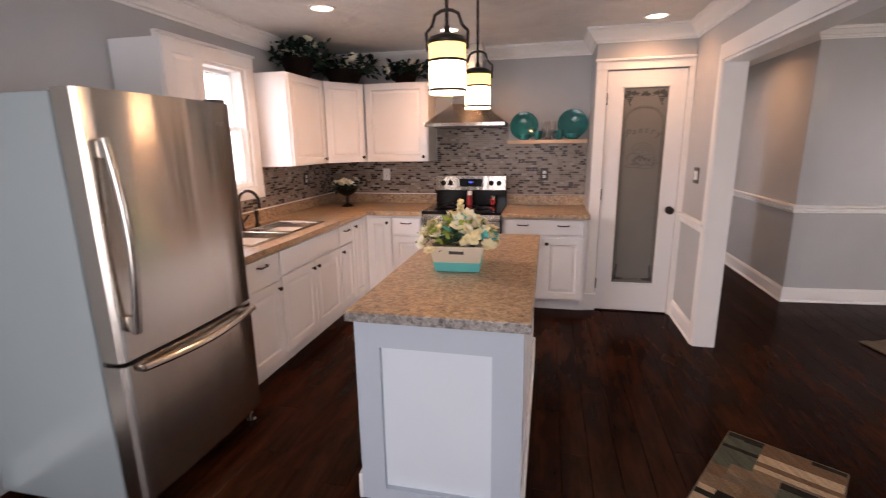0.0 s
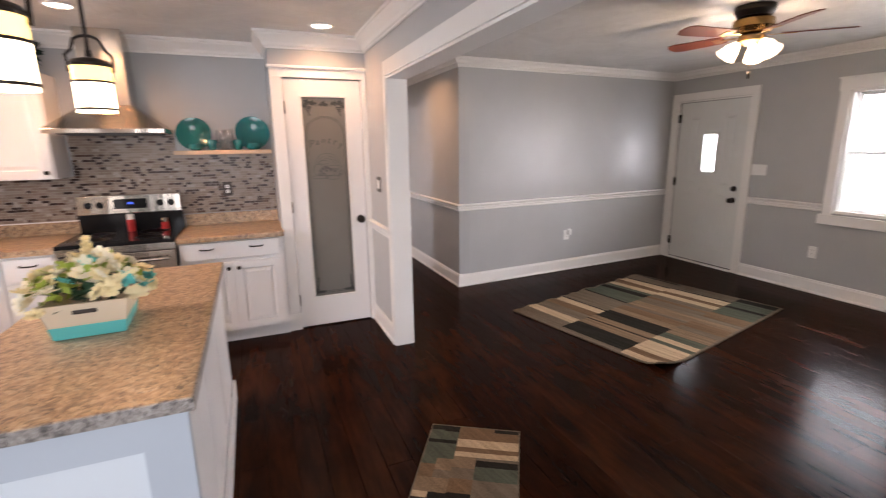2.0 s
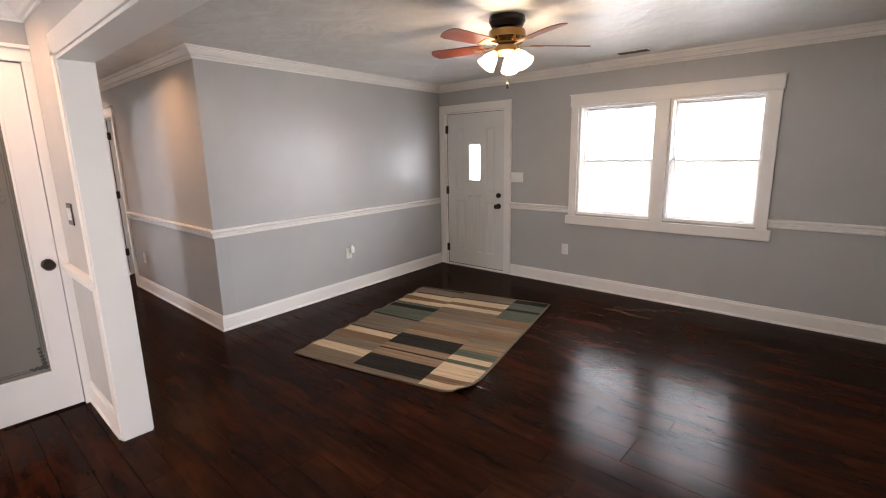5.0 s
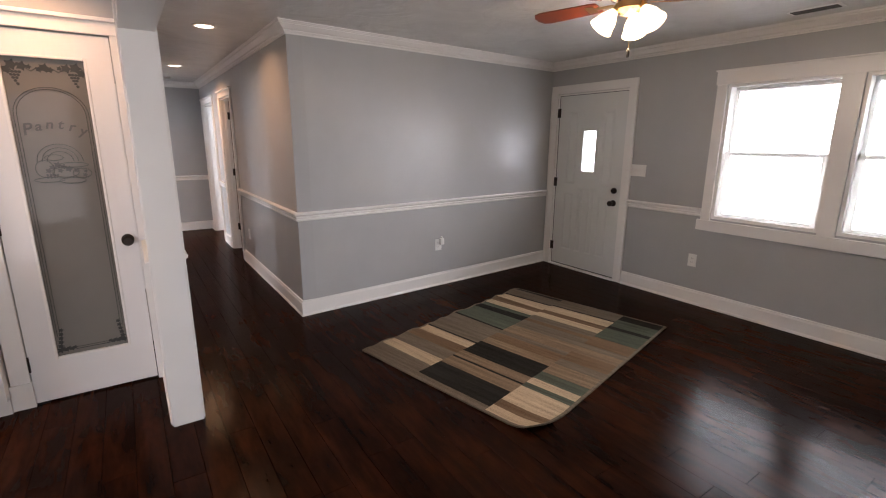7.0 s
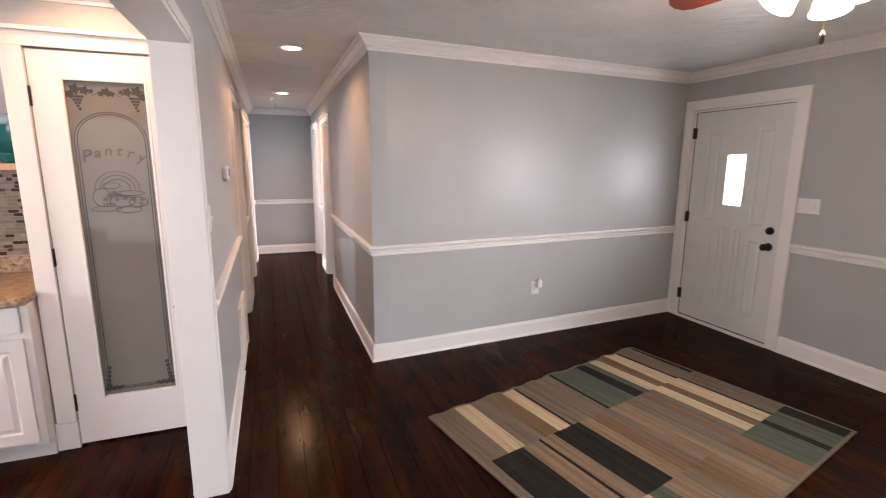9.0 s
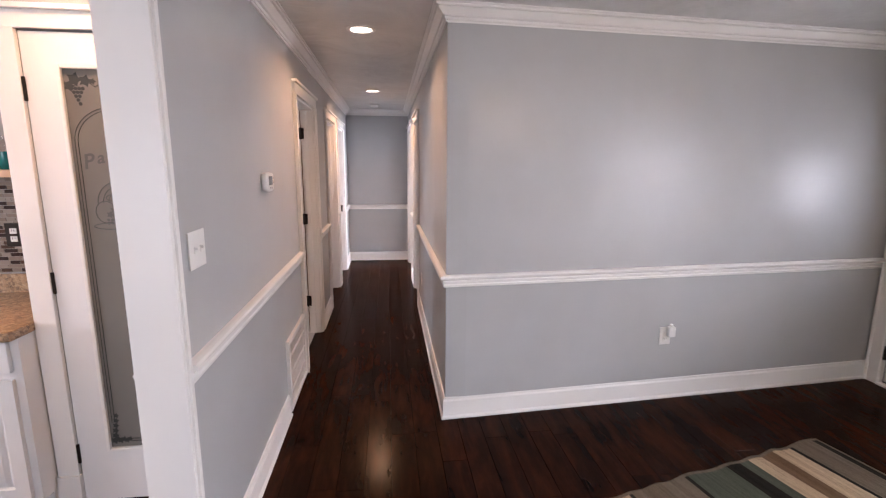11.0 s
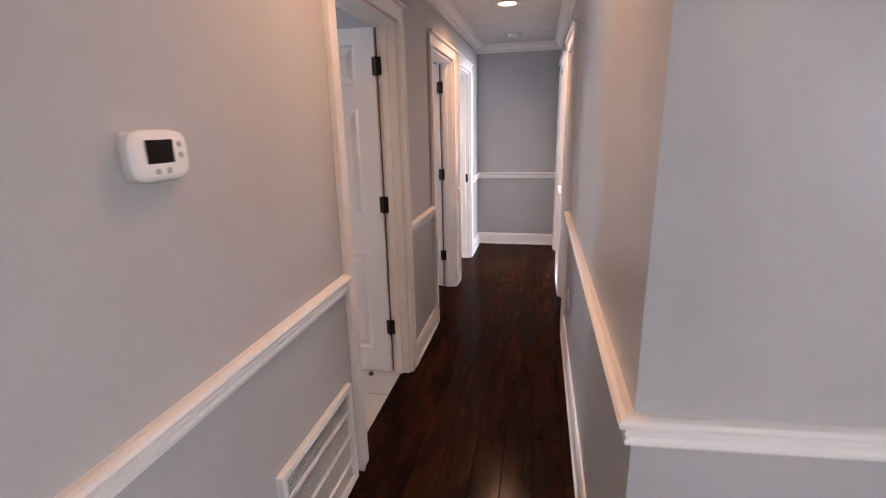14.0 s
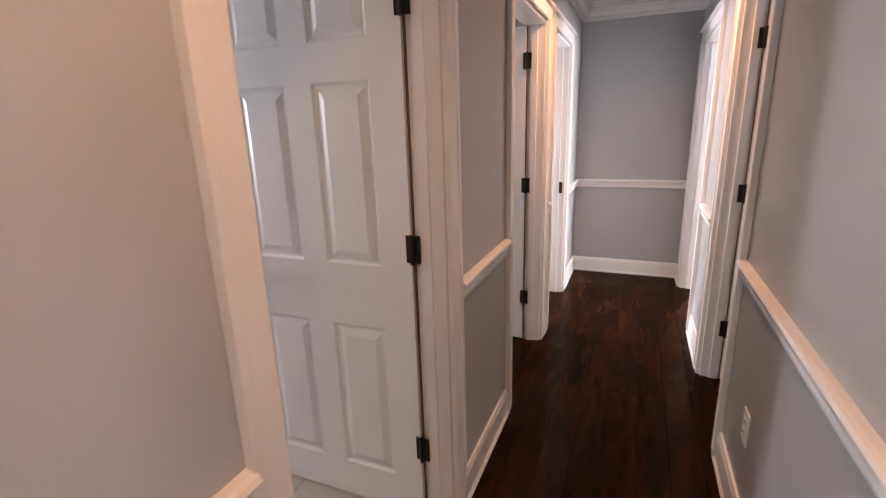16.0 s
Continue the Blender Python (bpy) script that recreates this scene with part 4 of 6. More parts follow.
cabinet("base_cabinet", face_x(XF, -1.22), 0.27, 0.60, 0.10, ZB, [(0.01, 0.26, 0.12, 0.64, -1)], [(0.01, 0.26, 0.66, 0.81, 1)], "narrow white base cabinet with one drawer", "base cabinets")
cabinet("corner_cabinet", face_x(XF, -0.95), 0.285, 0.60, 0.10, ZB, [(0.01, 0.26, 0.12, 0.81, -1)], [], "white corner base cabinet", "base cabinets")
part("filler", boxes((-3.85, -3.79, -0.675, -0.61, 0.10, ZB), (-3.95, -3.78, -0.586, -0.55, 0, 0.10), (-3.92, -3.879, -0.67, -0.586, 0, 0.10)), CABINET, bpy.data.objects["corner_cabinet"])
cabinet("base_cabinet", face_s(-3.80, YF), 0.26, 0.60, 0.10, ZB, [(0.035, 0.252, 0.12, 0.81, 1)], [], "narrow white corner cabinet door", "base cabinets")
cabinet("base_cabinet", face_s(-3.54, YF), 0.285, 0.60, 0.10, ZB, [(0.01, 0.275, 0.12, 0.64, 1)], [(0.01, 0.275, 0.66, 0.81, 1)], "white base cabinet with one drawer", "base cabinets")
cabinet("base_cabinet", face_s(-2.53, YF), 0.727, 0.60, 0.10, ZB, [(0.015, 0.35, 0.12, 0.66, 1), (0.36, 0.695, 0.12, 0.66, -1)], [(0.015, 0.695, 0.69, 0.82, 2)], "white base cabinet with a wide two-pull drawer", "base cabinets")
# wall cabinets
cabinet("wall_cabinet", face_x(-4.115, -1.28), 0.575, 0.295, 1.305, 2.02, [(0.01, 0.565, 1.31, 2.015, 1)], [], "white raised-panel wall cabinet beside the window", "wall cabinets", False, "low")
d0, d1 = Vector((-4.115, -0.705, 0)), Vector((-3.862, -0.38, 0))
ang = math.atan2(d1.y - d0.y, d1.x - d0.x)
wc = cabinet("corner_wall_cabinet", Matrix.Translation(d0) @ Matrix.Rotation(ang, 4, "Z"), (d1 - d0).length, 0.06, 1.305, 2.02, [(0.01, (d1 - d0).length - 0.01, 1.31, 2.015, 1)], [], "white diagonal corner wall cabinet", "wall cabinets", False, "low")
bm = bmesh.new()
foot = [(-4.115, -0.704), (-3.864, -0.38), (-3.864, YK - 0.002), (XA + 0.002, YK - 0.002), (XA + 0.002, -0.704)]
lo = [bm.verts.new((x - 0.02 * (i < 2), y + 0.025 * (i < 2), 1.306)) for i, (x, y) in enumerate(foot)]
hi = [bm.verts.new((v.co.x, v.co.y, 2.019)) for v in lo]
bm.faces.new(lo[::-1])
bm.faces.new(hi)
for i in range(5):
    bm.faces.new((lo[i], lo[(i + 1) % 5], hi[(i + 1) % 5], hi[i]))
part("carcass", bm, CABINET, wc)
cabinet("wall_cabinet", face_s(-3.862, -0.38), 0.612, 0.325, 1.305, 2.02, [(0.01, 0.602, 1.31, 2.015, 1)], [], "white raised-panel wall cabinet beside the hood", "wall cabinets", False, "low")
cabinet("wall_cabinet", face_x(-4.09, -2.525), 0.305, 0.32, 1.305, 2.02, [(0.01, 0.295, 1.31, 2.015, -1)], [], "narrow white wall cabinet between fridge and window", "wall cabinets", False, "low")

# counter tops
ct = thing("countertop", (-4.1, -1.4, ZB), "brown granite-look laminate L-shaped countertop with backsplash lip", "countertop")
SX0, SX1, SY0, SY1 = -4.30, -3.88, -2.25, -1.33
bm = boxes((XA + 0.001, XF + 0.035, -2.50, SY0, ZB, ZC), (XA + 0.001, XF + 0.035, SY1, YK - 0.001, ZB, ZC), (XA + 0.001, SX0, SY0, SY1, ZB, ZC), (SX1, XF + 0.035, SY0, SY1, ZB, ZC), (XF + 0.035, -3.245, YF - 0.03, YK - 0.001, ZB, ZC))
bmesh.ops.remove_doubles(bm, verts=bm.verts, dist=0.0005)
part("top", bm, LAMINATE, ct)
part("lip", boxes((XA + 0.001, XA + 0.021, -2.50, YK - 0.021, ZC, ZC + 0.095), bevel=0.003), LAMINATE, ct)
part("lip", boxes((XA + 0.001, -3.245, YK - 0.021, YK - 0.001, ZC, ZC + 0.095), bevel=0.003), LAMINATE, ct)
part("edge_cap", boxes((XA + 0.021, XA + 0.034, -2.50, YK - 0.034, ZC + 0.095, ZC + 0.103)), TRIM, ct)
part("edge_cap", boxes((XA + 0.034, -3.245, YK - 0.034, YK - 0.021, ZC + 0.095, ZC + 0.103)), TRIM, ct)
ct2 = thing("countertop", (-2.16, -0.4, ZB), "brown granite-look laminate countertop beside the stove", "countertop")
part("top", boxes((-2.53, -1.795, YF - 0.03, YK - 0.001, ZB, ZC), bevel=0.006), LAMINATE, ct2)
part("lip", boxes((-2.53, XP - 0.002, YK - 0.021, YK - 0.001, ZC, ZC + 0.095), bevel=0.003), LAMINATE, ct2)

# sink and tap
sink = thing("kitchen_sink", (-4.09, -1.79, ZC), "double-bowl stainless steel drop-in sink", "sink")
bm = bmesh.new()
for y0, y1 in ((SY0 + 0.03, -1.81), (-1.77, SY1 - 0.03)):
    rings = []
    for ins, z in ((0, ZC + 0.004), (0.004, ZC), (0.02, ZC - 0.16), (0.06, ZC - 0.18)):
        rings.append([bm.verts.new(p) for p in ((SX0 + 0.05 + ins, y0 + ins, z), (SX1 - 0.02 - ins, y0 + ins, z), (SX1 - 0.02 - ins, y1 - ins, z), (SX0 + 0.05 + ins, y1 - ins, z))])
    for ra, rb in zip(rings, rings[1:]):
        for i in range(4):
            bm.faces.new((ra[i], ra[(i + 1) % 4], rb[(i + 1) % 4], rb[i]))
    bm.faces.new(rings[-1])
part("bowl", bm, CHROME, sink)
bm = boxes((SX0 - 0.01, SX0 + 0.05, SY0 - 0.01, SY1 + 0.01, ZC + 0.0005, ZC + 0.006), (SX1 - 0.02, SX1 + 0.01, SY0 - 0.01, SY1 + 0.01, ZC + 0.0005, ZC + 0.006), (SX0 + 0.05, SX1 - 0.02, SY0 - 0.01, SY0 + 0.03, ZC + 0.0005, ZC + 0.006), (SX0 + 0.05, SX1 - 0.02, SY1 - 0.03, SY1 + 0.01, ZC + 0.0005, ZC + 0.006), (SX0 + 0.05, SX1 - 0.02, -1.81, -1.77, ZC + 0.0005, ZC + 0.006))
part("rim", bm, CHROME, sink)
tap = thing("kitchen_faucet", (-4.28, -1.79, ZC), "dark bronze gooseneck faucet with side handle", "faucet")
bm = bmesh.new()
lathe(bm, [(0.03, ZC + 0.006), (0.03, ZC + 0.014), (0.018, ZC + 0.03), (0.016, ZC + 0.09), (0.012, ZC + 0.1)], (-4.28, -1.79, 0), 18)
part("base", bm, BRONZE, tap, "", True)
bm = bmesh.new()
tube(bm, [(-4.28, -1.79, ZC + 0.09), (-4.28, -1.79, ZC + 0.21)] + [(-4.20 - 0.08 * math.cos(a), -1.79, ZC + 0.21 + 0.08 * math.sin(a)) for a in [math.pi * i / 12 for i in range(1, 13)]] + [(-4.12, -1.79, ZC + 0.17)], 0.011, 12)
part("spout", bm, BRONZE, tap, "", True)
bm = bmesh.new()
tube(bm, [(-4.28, -1.775, ZC + 0.06), (-4.28, -1.75, ZC + 0.065), (-4.26, -1.72, ZC + 0.11)], 0.008, 10)
part("handle", bm, BRONZE, tap, "", True)
sp = thing("side_sprayer", (-4.28, -1.60, ZC), "dark bronze side sprayer beside the faucet", "sprayer")
bm = bmesh.new()
lathe(bm, [(0.022, ZC + 0.006), (0.02, ZC + 0.02), (0.012, ZC + 0.03), (0.012, ZC + 0.08), (0.018, ZC + 0.10), (0.016, ZC + 0.125)], (-4.28, -1.60, 0), 16)
part("body", bm, BRONZE, sp, "", True)

# fridge
fr = thing("refrigerator", (-4.0, -3.0, 0), "stainless bottom-freezer refrigerator with silver-grey sides", "refrigerator")
FX, FY0, FY1 = -3.648, -3.405, -2.628
part("cabinet_body", boxes((XA + 0.02, FX - 0.105, FY0, FY1, 0.03, 1.655), bevel=0.006), STEEL_SIDE, fr)
part("gasket", boxes((FX - 0.105, FX - 0.094, FY0 + 0.012, FY1 - 0.012, 0.06, 1.645)), DARKGREY, fr)


def curved_door(z0, z1):
    """A door with rounded upright edges and a slightly bowed face."""
    bm = bmesh.new()
    outline = [(FX - 0.094, FY0 + 0.002), (FX - 0.02, FY0 + 0.002), (FX - 0.004, FY0 + 0.014)]
    for i in range(9):
        f = i / 8
        outline.append((FX + 0.012 * math.sin(math.pi * f), FY0 + 0.03 + (FY1 - FY0 - 0.06) * f))
    outline += [(FX - 0.004, FY1 - 0.014), (FX - 0.02, FY1 - 0.002), (FX - 0.094, FY1 - 0.002)]
    a = [bm.verts.new((x, y, z0)) for x, y in outline]
    b = [bm.verts.new((x, y, z1)) for x, y in outline]
    n = len(outline)
    for i in range(n):
        bm.faces.new((a[i], a[(i + 1) % n], b[(i + 1) % n], b[i]))
    bm.faces.new(a[::-1])
    bm.faces.new(b)
    return bm


up = part("door", curved_door(0.69, 1.665), STEEL, fr, "brushed stainless door", True)
dn = part("freezer_drawer", curved_door(0.09, 0.672), STEEL, fr, "brushed stainless drawer", True)
bm = bmesh.new()
for i, z in enumerate((0.835, 1.465)):
    box(bm, FX - 0.002, FX + 0.04, FY0 + 0.035, FY0 + 0.065, z - 0.03, z + 0.03, bevel=0.006)
pts = [(FX + 0.035 + 0.035 * math.sin(math.pi * i / 12), FY0 + 0.05, 0.80 + 0.70 * i / 12) for i in range(13)]
tube(bm, pts, 0.016, 14)
part("handle", bm, CHROME, up, "bowed steel handle", True)
bm = bmesh.new()
pts = [(FX + 0.03 + 0.03 * math.sin(math.pi * i / 12), FY0 + 0.06 + 0.68 * i / 12, 0.652 - 0.014 * math.sin(math.pi * i / 12)) for i in range(13)]
tube(bm, pts, 0.016, 14)
for y in (FY0 + 0.075, FY1 - 0.075):
    box(bm, FX - 0.002, FX + 0.035, y - 0.02, y + 0.02, 0.636, 0.664, bevel=0.005)
part("handle", bm, CHROME, dn, "bowed steel handle", True)
part("toe_grille", boxes((FX - 0.15, FX - 0.11, FY0 + 0.03, FY1 - 0.03, 0.02, 0.085), bevel=0.003), DARKGREY, fr)
part("hinge_cover", boxes((FX - 0.09, FX - 0.02, FY1 - 0.07, FY1 - 0.01, 1.666, 1.684), bevel=0.004), DARKGREY, fr)
for y in (FY0 + 0.06, FY1 - 0.06):
    bm = bmesh.new()
    lathe(bm, [(0.022, 0), (0.024, 0.012), (0.014, 0.018), (0.012, 0.05)], (FX - 0.04, y, 0), 14)
    part("foot", bm, CHROME, fr, "", True)
part("badge", boxes((FX + 0.0065, FX + 0.0085, FY1 - 0.14, FY1 - 0.08, 1.565, 1.575)), CHROME, up)

# island
isl = thing("kitchen_island", (-2.52, -2.3, 0), "pale blue-grey island cabinet with recessed end panel", "kitchen island")
IX0, IX1, IY0, IY1, IZ = -2.868, -2.212, -3.095, -1.53, 0.812
part("body", boxes((IX0 + 0.018, IX1 - 0.018, IY0 + 0.036, IY1, 0, IZ)), ISLAND, isl)
bm = bmesh.new()
slab_with_holes(bm, IX0, IX1, 0.0, IZ, IY0, IY0 + 0.035, [(IX0 + 0.10, IX1 - 0.115, 0.06, IZ - 0.115)])
part("end_frame", bm, ISLAND, isl)
part("end_panel", boxes((IX0 + 0.095, IX1 - 0.11, IY0 + 0.024, IY0 + 0.0345, 0.055, IZ - 0.11)), DAYLIT_PANEL, isl, "white recessed end panel, tinted as by cool daylight")
for sx, x in ((-1, IX0), (1, IX1)):
    for k in range(3):
        y0 = IY0 + 0.03 + k * 0.50
        m = face_x(x, y0) if sx > 0 else Matrix.Translation((x, y0 + 0.48, 0)) @ Matrix.Rotation(radians(-90), 4, "Z")
        bm = bmesh.new()
        raised(bm, 0.0, 0.48, 0.13, IZ - 0.03)
        bm.transform(m)
        dd = part("door", bm, CABINET, isl)
    part("base_trim", boxes((min(x, x + sx * 0.016), max(x, x + sx * 0.016), IY0 - 0.004, IY1, 0, 0.115), bevel=0.003), CABINET, isl)
it = thing("island_countertop", (-2.52, -2.3, IZ), "brown granite-look laminate island top, thick edge greyed as daylit", "countertop")
part("top", boxes((-2.884, -2.190, -3.132, -1.502, IZ + 0.004, 0.853), bevel=0.004), LAMINATE, it)
part("edge_strip", boxes((-2.886, -2.188, -3.136, -3.132, IZ + 0.001, 0.849), bevel=0.001), DAYLIT_EDGE, it, "laminate front edge, coloured as greyed by daylight")
part("edge_strip", boxes((-2.886, -2.188, -1.502, -1.498, IZ + 0.001, 0.849), bevel=0.001), DAYLIT_EDGE, it, "laminate edge, coloured as greyed by daylight")
part("edge_strip", boxes((-2.190, -2.186, -3.132, -1.502, IZ + 0.001, 0.849), bevel=0.001), DAYLIT_EDGE, it, "laminate edge, coloured as greyed by daylight")
part("edge_strip", boxes((-2.888, -2.884, -3.132, -1.502, IZ + 0.001, 0.849), bevel=0.001), DAYLIT_EDGE, it, "laminate edge, coloured as greyed by daylight")

# stove
st = thing("electric_range", (-2.888, -0.38, 0), "black and stainless freestanding electric range", "stove")
RX0, RX1 = -3.238, -2.537
part("body", boxes((RX0, RX1, -0.665, YK - 0.02, 0.03, 0.855), bevel=0.003), DARKGREY, st)
part("cooktop", boxes((RX0 - 0.004, RX1 + 0.004, -0.70, YK - 0.075, 0.856, 0.882), bevel=0.005), BLACK, st, "black glass cooktop")
part("backguard", boxes((RX0, RX1, YK - 0.075, YK - 0.015, 0.87, 1.01), bevel=0.004), BLACK, st)
bg = part("control_panel", boxes((RX0, RX1, YK - 0.082, YK - 0.012, 1.01, 1.158), bevel=0.008), STEEL, st, "stainless control panel")
part("display", boxes((-3.00, -2.775, YK - 0.086, YK - 0.080, 1.05, 1.125), bevel=0.002), BLACK, bg, "black clock display")
part("digits", boxes((-2.905, -2.87, YK - 0.0875, YK - 0.0855, 1.085, 1.10)), DISPLAY, bg, "lit blue clock digits")
for x in (-3.165, -3.09, -2.685, -2.61):
    bm = bmesh.new()
    lathe(bm, [(0.026, 0), (0.026, -0.004), (0.021, -0.007), (0.019, -0.028), (0.014, -0.031)], (x, YK - 0.081, 1.085), 20, "Y")
    part("control_knob", bm, BLACK, bg, "", True)
od = part("oven_door", boxes((RX0 + 0.004, RX1 - 0.004, -0.695, -0.666, 0.20, 0.80), bevel=0.004), STEEL, st, "stainless oven door")
part("oven_window", boxes((RX0 + 0.08, RX1 - 0.08, -0.699, -0.694, 0.32, 0.66), bevel=0.002), BLACK, od)
bm = bmesh.new()
tube(bm, [(RX0 + 0.05, -0.69, 0.745), (RX0 + 0.05, -0.735, 0.748), (RX0 + 0.09, -0.742, 0.748), (RX1 - 0.09, -0.742, 0.748), (RX1 - 0.05, -0.735, 0.748), (RX1 - 0.05, -0.69, 0.745)], 0.011, 10)
part("oven_handle", bm, CHROME, od, "", True)
part("front_strip", boxes((RX0 + 0.002, RX1 - 0.002, -0.694, -0.666, 0.806, 0.855), bevel=0.003), STEEL, st, "stainless front strip")
part("storage_drawer", boxes((RX0 + 0.004, RX1 - 0.004, -0.692, -0.666, 0.05, 0.19), bevel=0.004), STEEL, st)
for i, (x, y, r) in enumerate(((-3.06, -0.53, 0.10), (-2.72, -0.53, 0.085), (-3.06, -0.27, 0.075), (-2.72, -0.27, 0.10))):
    bm = bmesh.new()
    for rr in (r, r * 0.72):
        lathe(bm, [(rr, 0.8822), (rr - 0.003, 0.8826), (rr - 0.006, 0.8822)], (x, y, 0), 30)
    part("burner_ring", bm, DARKGREY, st)
for x, y, h, mat2, lab in ((-2.885, -0.22, 0.085, RED, "small spice jar with red label and white lid"), (-2.66, -0.20, 0.05, RED, "low red spice tin on the cooktop")):
    j = thing("spice_jar", (x, y, 0.883), lab, "jar", "spice jars")
    bm = bmesh.new()
    lathe(bm, [(0.026, 0.883), (0.028, 0.888), (0.028, 0.883 + h), (0.022, 0.89 + h)], (x, y, 0), 18)
    part("jar", bm, mat2, j, "", True)
    bm = bmesh.new()
    lathe(bm, [(0.024, 0.8905 + h), (0.024, 0.905 + h + h * 0.25), (0.020, 0.91 + h + h * 0.25)], (x, y, 0), 18)
    part("lid", bm, PLASTIC if h > 0.06 else CHROME, j, "", True)

# hood
hood = thing("range_hood", (-2.88, -0.3, 1.61), "stainless pyramid chimney range hood", "range hood")
HX0, HX1, HY = -3.235, -2.525, -0.55
part("lip", boxes((HX0, HX1, HY, YK - 0.002, 1.612, 1.645), bevel=0.003), STEEL, hood)
bm = bmesh.new()
ra = [bm.verts.new(p) for p in ((HX0 + 0.004, HY + 0.004, 1.646), (HX1 - 0.004, HY + 0.004, 1.646), (HX1 - 0.004, YK - 0.004, 1.646), (HX0 + 0.004, YK - 0.004, 1.646))]
rb = [bm.verts.new(p) for p in ((-3.04, -0.30, 1.815), (-2.75, -0.30, 1.815), (-2.75, YK - 0.004, 1.815), (-3.04, YK - 0.004, 1.815))]
for i in range(4):
    bm.faces.new((ra[i], ra[(i + 1) % 4], rb[(i + 1) % 4], rb[i]))
bm.faces.new(rb)
bm.faces.new(ra[::-1])
part("canopy", bm, STEEL, hood)
part("chimney", boxes((-3.035, -2.755, -0.295, YK - 0.004, 1.816, HK - 0.002), bevel=0.002), STEEL, hood)
part("filter", boxes((HX0 + 0.06, HX1 - 0.06, HY + 0.06, YK - 0.06, 1.606, 1.6115)), DARKGREY, hood)

# wall tile behind the counters
rt = random.Random(9)


def mosaic(name, put, u0, u1, rows_z, label):
    base = tagged(new(name, None), label, "backsplash", "", "structure")
    bm = bmesh.new()
    verts, faces = [], []
    for z0, lo_u, hi_u in rows_z:
        u = lo_u - rt.random() * 0.04
        while u < hi_u:
            w = rt.choice((0.026, 0.042, 0.042, 0.05, 0.062))
            a, b = max(u, lo_u), min(u + w - 0.0016, hi_u)
            if b - a > 0.004:
                d = 0.0055 + 0.0015 * rt.random()
                k = len(verts)
                for uu, dd, zz in ((a, 0.002, z0), (b, 0.002, z0), (b, 0.002, z0 + 0.0182), (a, 0.002, z0 + 0.0182), (a + 0.0008, d, z0 + 0.0008), (b - 0.0008, d, z0 + 0.0008), (b - 0.0008, d, z0 + 0.0174), (a + 0.0008, d, z0 + 0.0174)):
                    verts.append(put(uu, dd, zz))
                faces += [(k + 4, k + 5, k + 6, k + 7), (k, k + 1, k + 5, k + 4), (k + 1, k + 2, k + 6, k + 5), (k + 2, k + 3, k + 7, k + 6), (k + 3, k, k + 4, k + 7)]
            u += w
    me = bpy.data.meshes.new("mosaic_tiles")
    me.from_pydata(verts, [], faces)
    bm.from_mesh(me)
    bpy.data.meshes.remove(me)
    tiles = part("mosaic_tiles", bm, MOSAIC, base, "narrow glass and stone mosaic strips")
    tiles["kind"] = "stuff"
    return base


rows_back = []
z = ZC + 0.104
while z < 1.64:
    if z < 1.30:
        rows_back.append((z, XA + 0.008, XP - 0.001))
    elif z < 1.595:
        rows_back.append((z, -3.238, XP - 0.001 if z < 1.44 else -2.53))
        if 1.44 < z:
            rows_back[-1] = (z, -3.238, -2.53)
    z += 0.0198
g = mosaic("backsplash_1", lambda u, d, zz: (u, YK - d, zz), XA, XP, rows_back, "brown and grey mosaic strip backsplash behind the stove")
part("grout_bed", boxes((XA + 0.001, XP - 0.001, YK - 0.0045, YK - 0.0005, ZC + 0.10, 1.303), (-3.238, XP - 0.001, YK - 0.0045, YK - 0.0005, 1.303, 1.455), (-3.238, -2.53, YK - 0.0045, YK - 0.0005, 1.455, 1.61)), GROUT, g)
rows_left = []
z = ZC + 0.104
while z < 1.29:
    rows_left.append((z, -2.48 if z < 1.05 else -1.286, YK - 0.008))
    z += 0.0198
g = mosaic("backsplash_2", lambda u, d, zz: (XA + d, u, zz), XA, XP, rows_left, "brown and grey mosaic strip backsplash beside the sink window")
part("grout_bed", boxes((XA + 0.0005, XA + 0.0045, -2.49, YK - 0.006, ZC + 0.10, 1.06), (XA + 0.0005, XA + 0.0045, -1.285, YK - 0.006, 1.06, 1.303)), GROUT, g)


# ---- plates, switches, sockets ----
def wall_plate(name, m, w, h, mat, label, inserts, imat, group, style="socket"):
    """A cover plate in the local x-z plane, its face towards -y."""
    p = thing(name, m.translation, label, "wall plate", group)
    bm = bmesh.new()
    box(bm, -w / 2, w / 2, -0.006, -0.0005, -h / 2, h / 2, bevel=0.0022)
    bm.transform(m)
    part("plate", bm, mat, p)
    for u in inserts:
        bm = bmesh.new()
        if style == "socket":
            for zz in (-0.02, 0.02):
                box(bm, u - 0.016, u + 0.016, -0.0085, -0.004, zz - 0.014, zz + 0.014, bevel=0.003)
        elif style == "rocker":
            box(bm, u - 0.016, u + 0.016, -0.0085, -0.004, -0.033, 0.033, bevel=0.002)
        else:
            box(bm, u - 0.005, u + 0.005, -0.0085, -0.004, -0.012, 0.012, bevel=0.001)
            box(bm, u - 0.0035, u + 0.0035, -0.017, -0.006, 0.0, 0.009, bevel=0.001)
        bm.transform(m)
        part("toggle" if style == "toggle" else "socket" if style == "socket" else "rocker", bm, imat, p)
        if style == "socket":
            for zz in (-0.02, 0.02):
                for du in (-0.006, 0.006):
                    bm = bmesh.new()
                    box(bm, u + du - 0.001, u + du + 0.001, -0.0091, -0.0086, zz - 0.002, zz + 0.007)
                    bm.transform(m)
                    part("slot", bm, SHADOWGAP, p)
    return p


def on_south(x, y, z):      # on a wall that looks towards -y
    return Matrix.Translation((x, y, z))


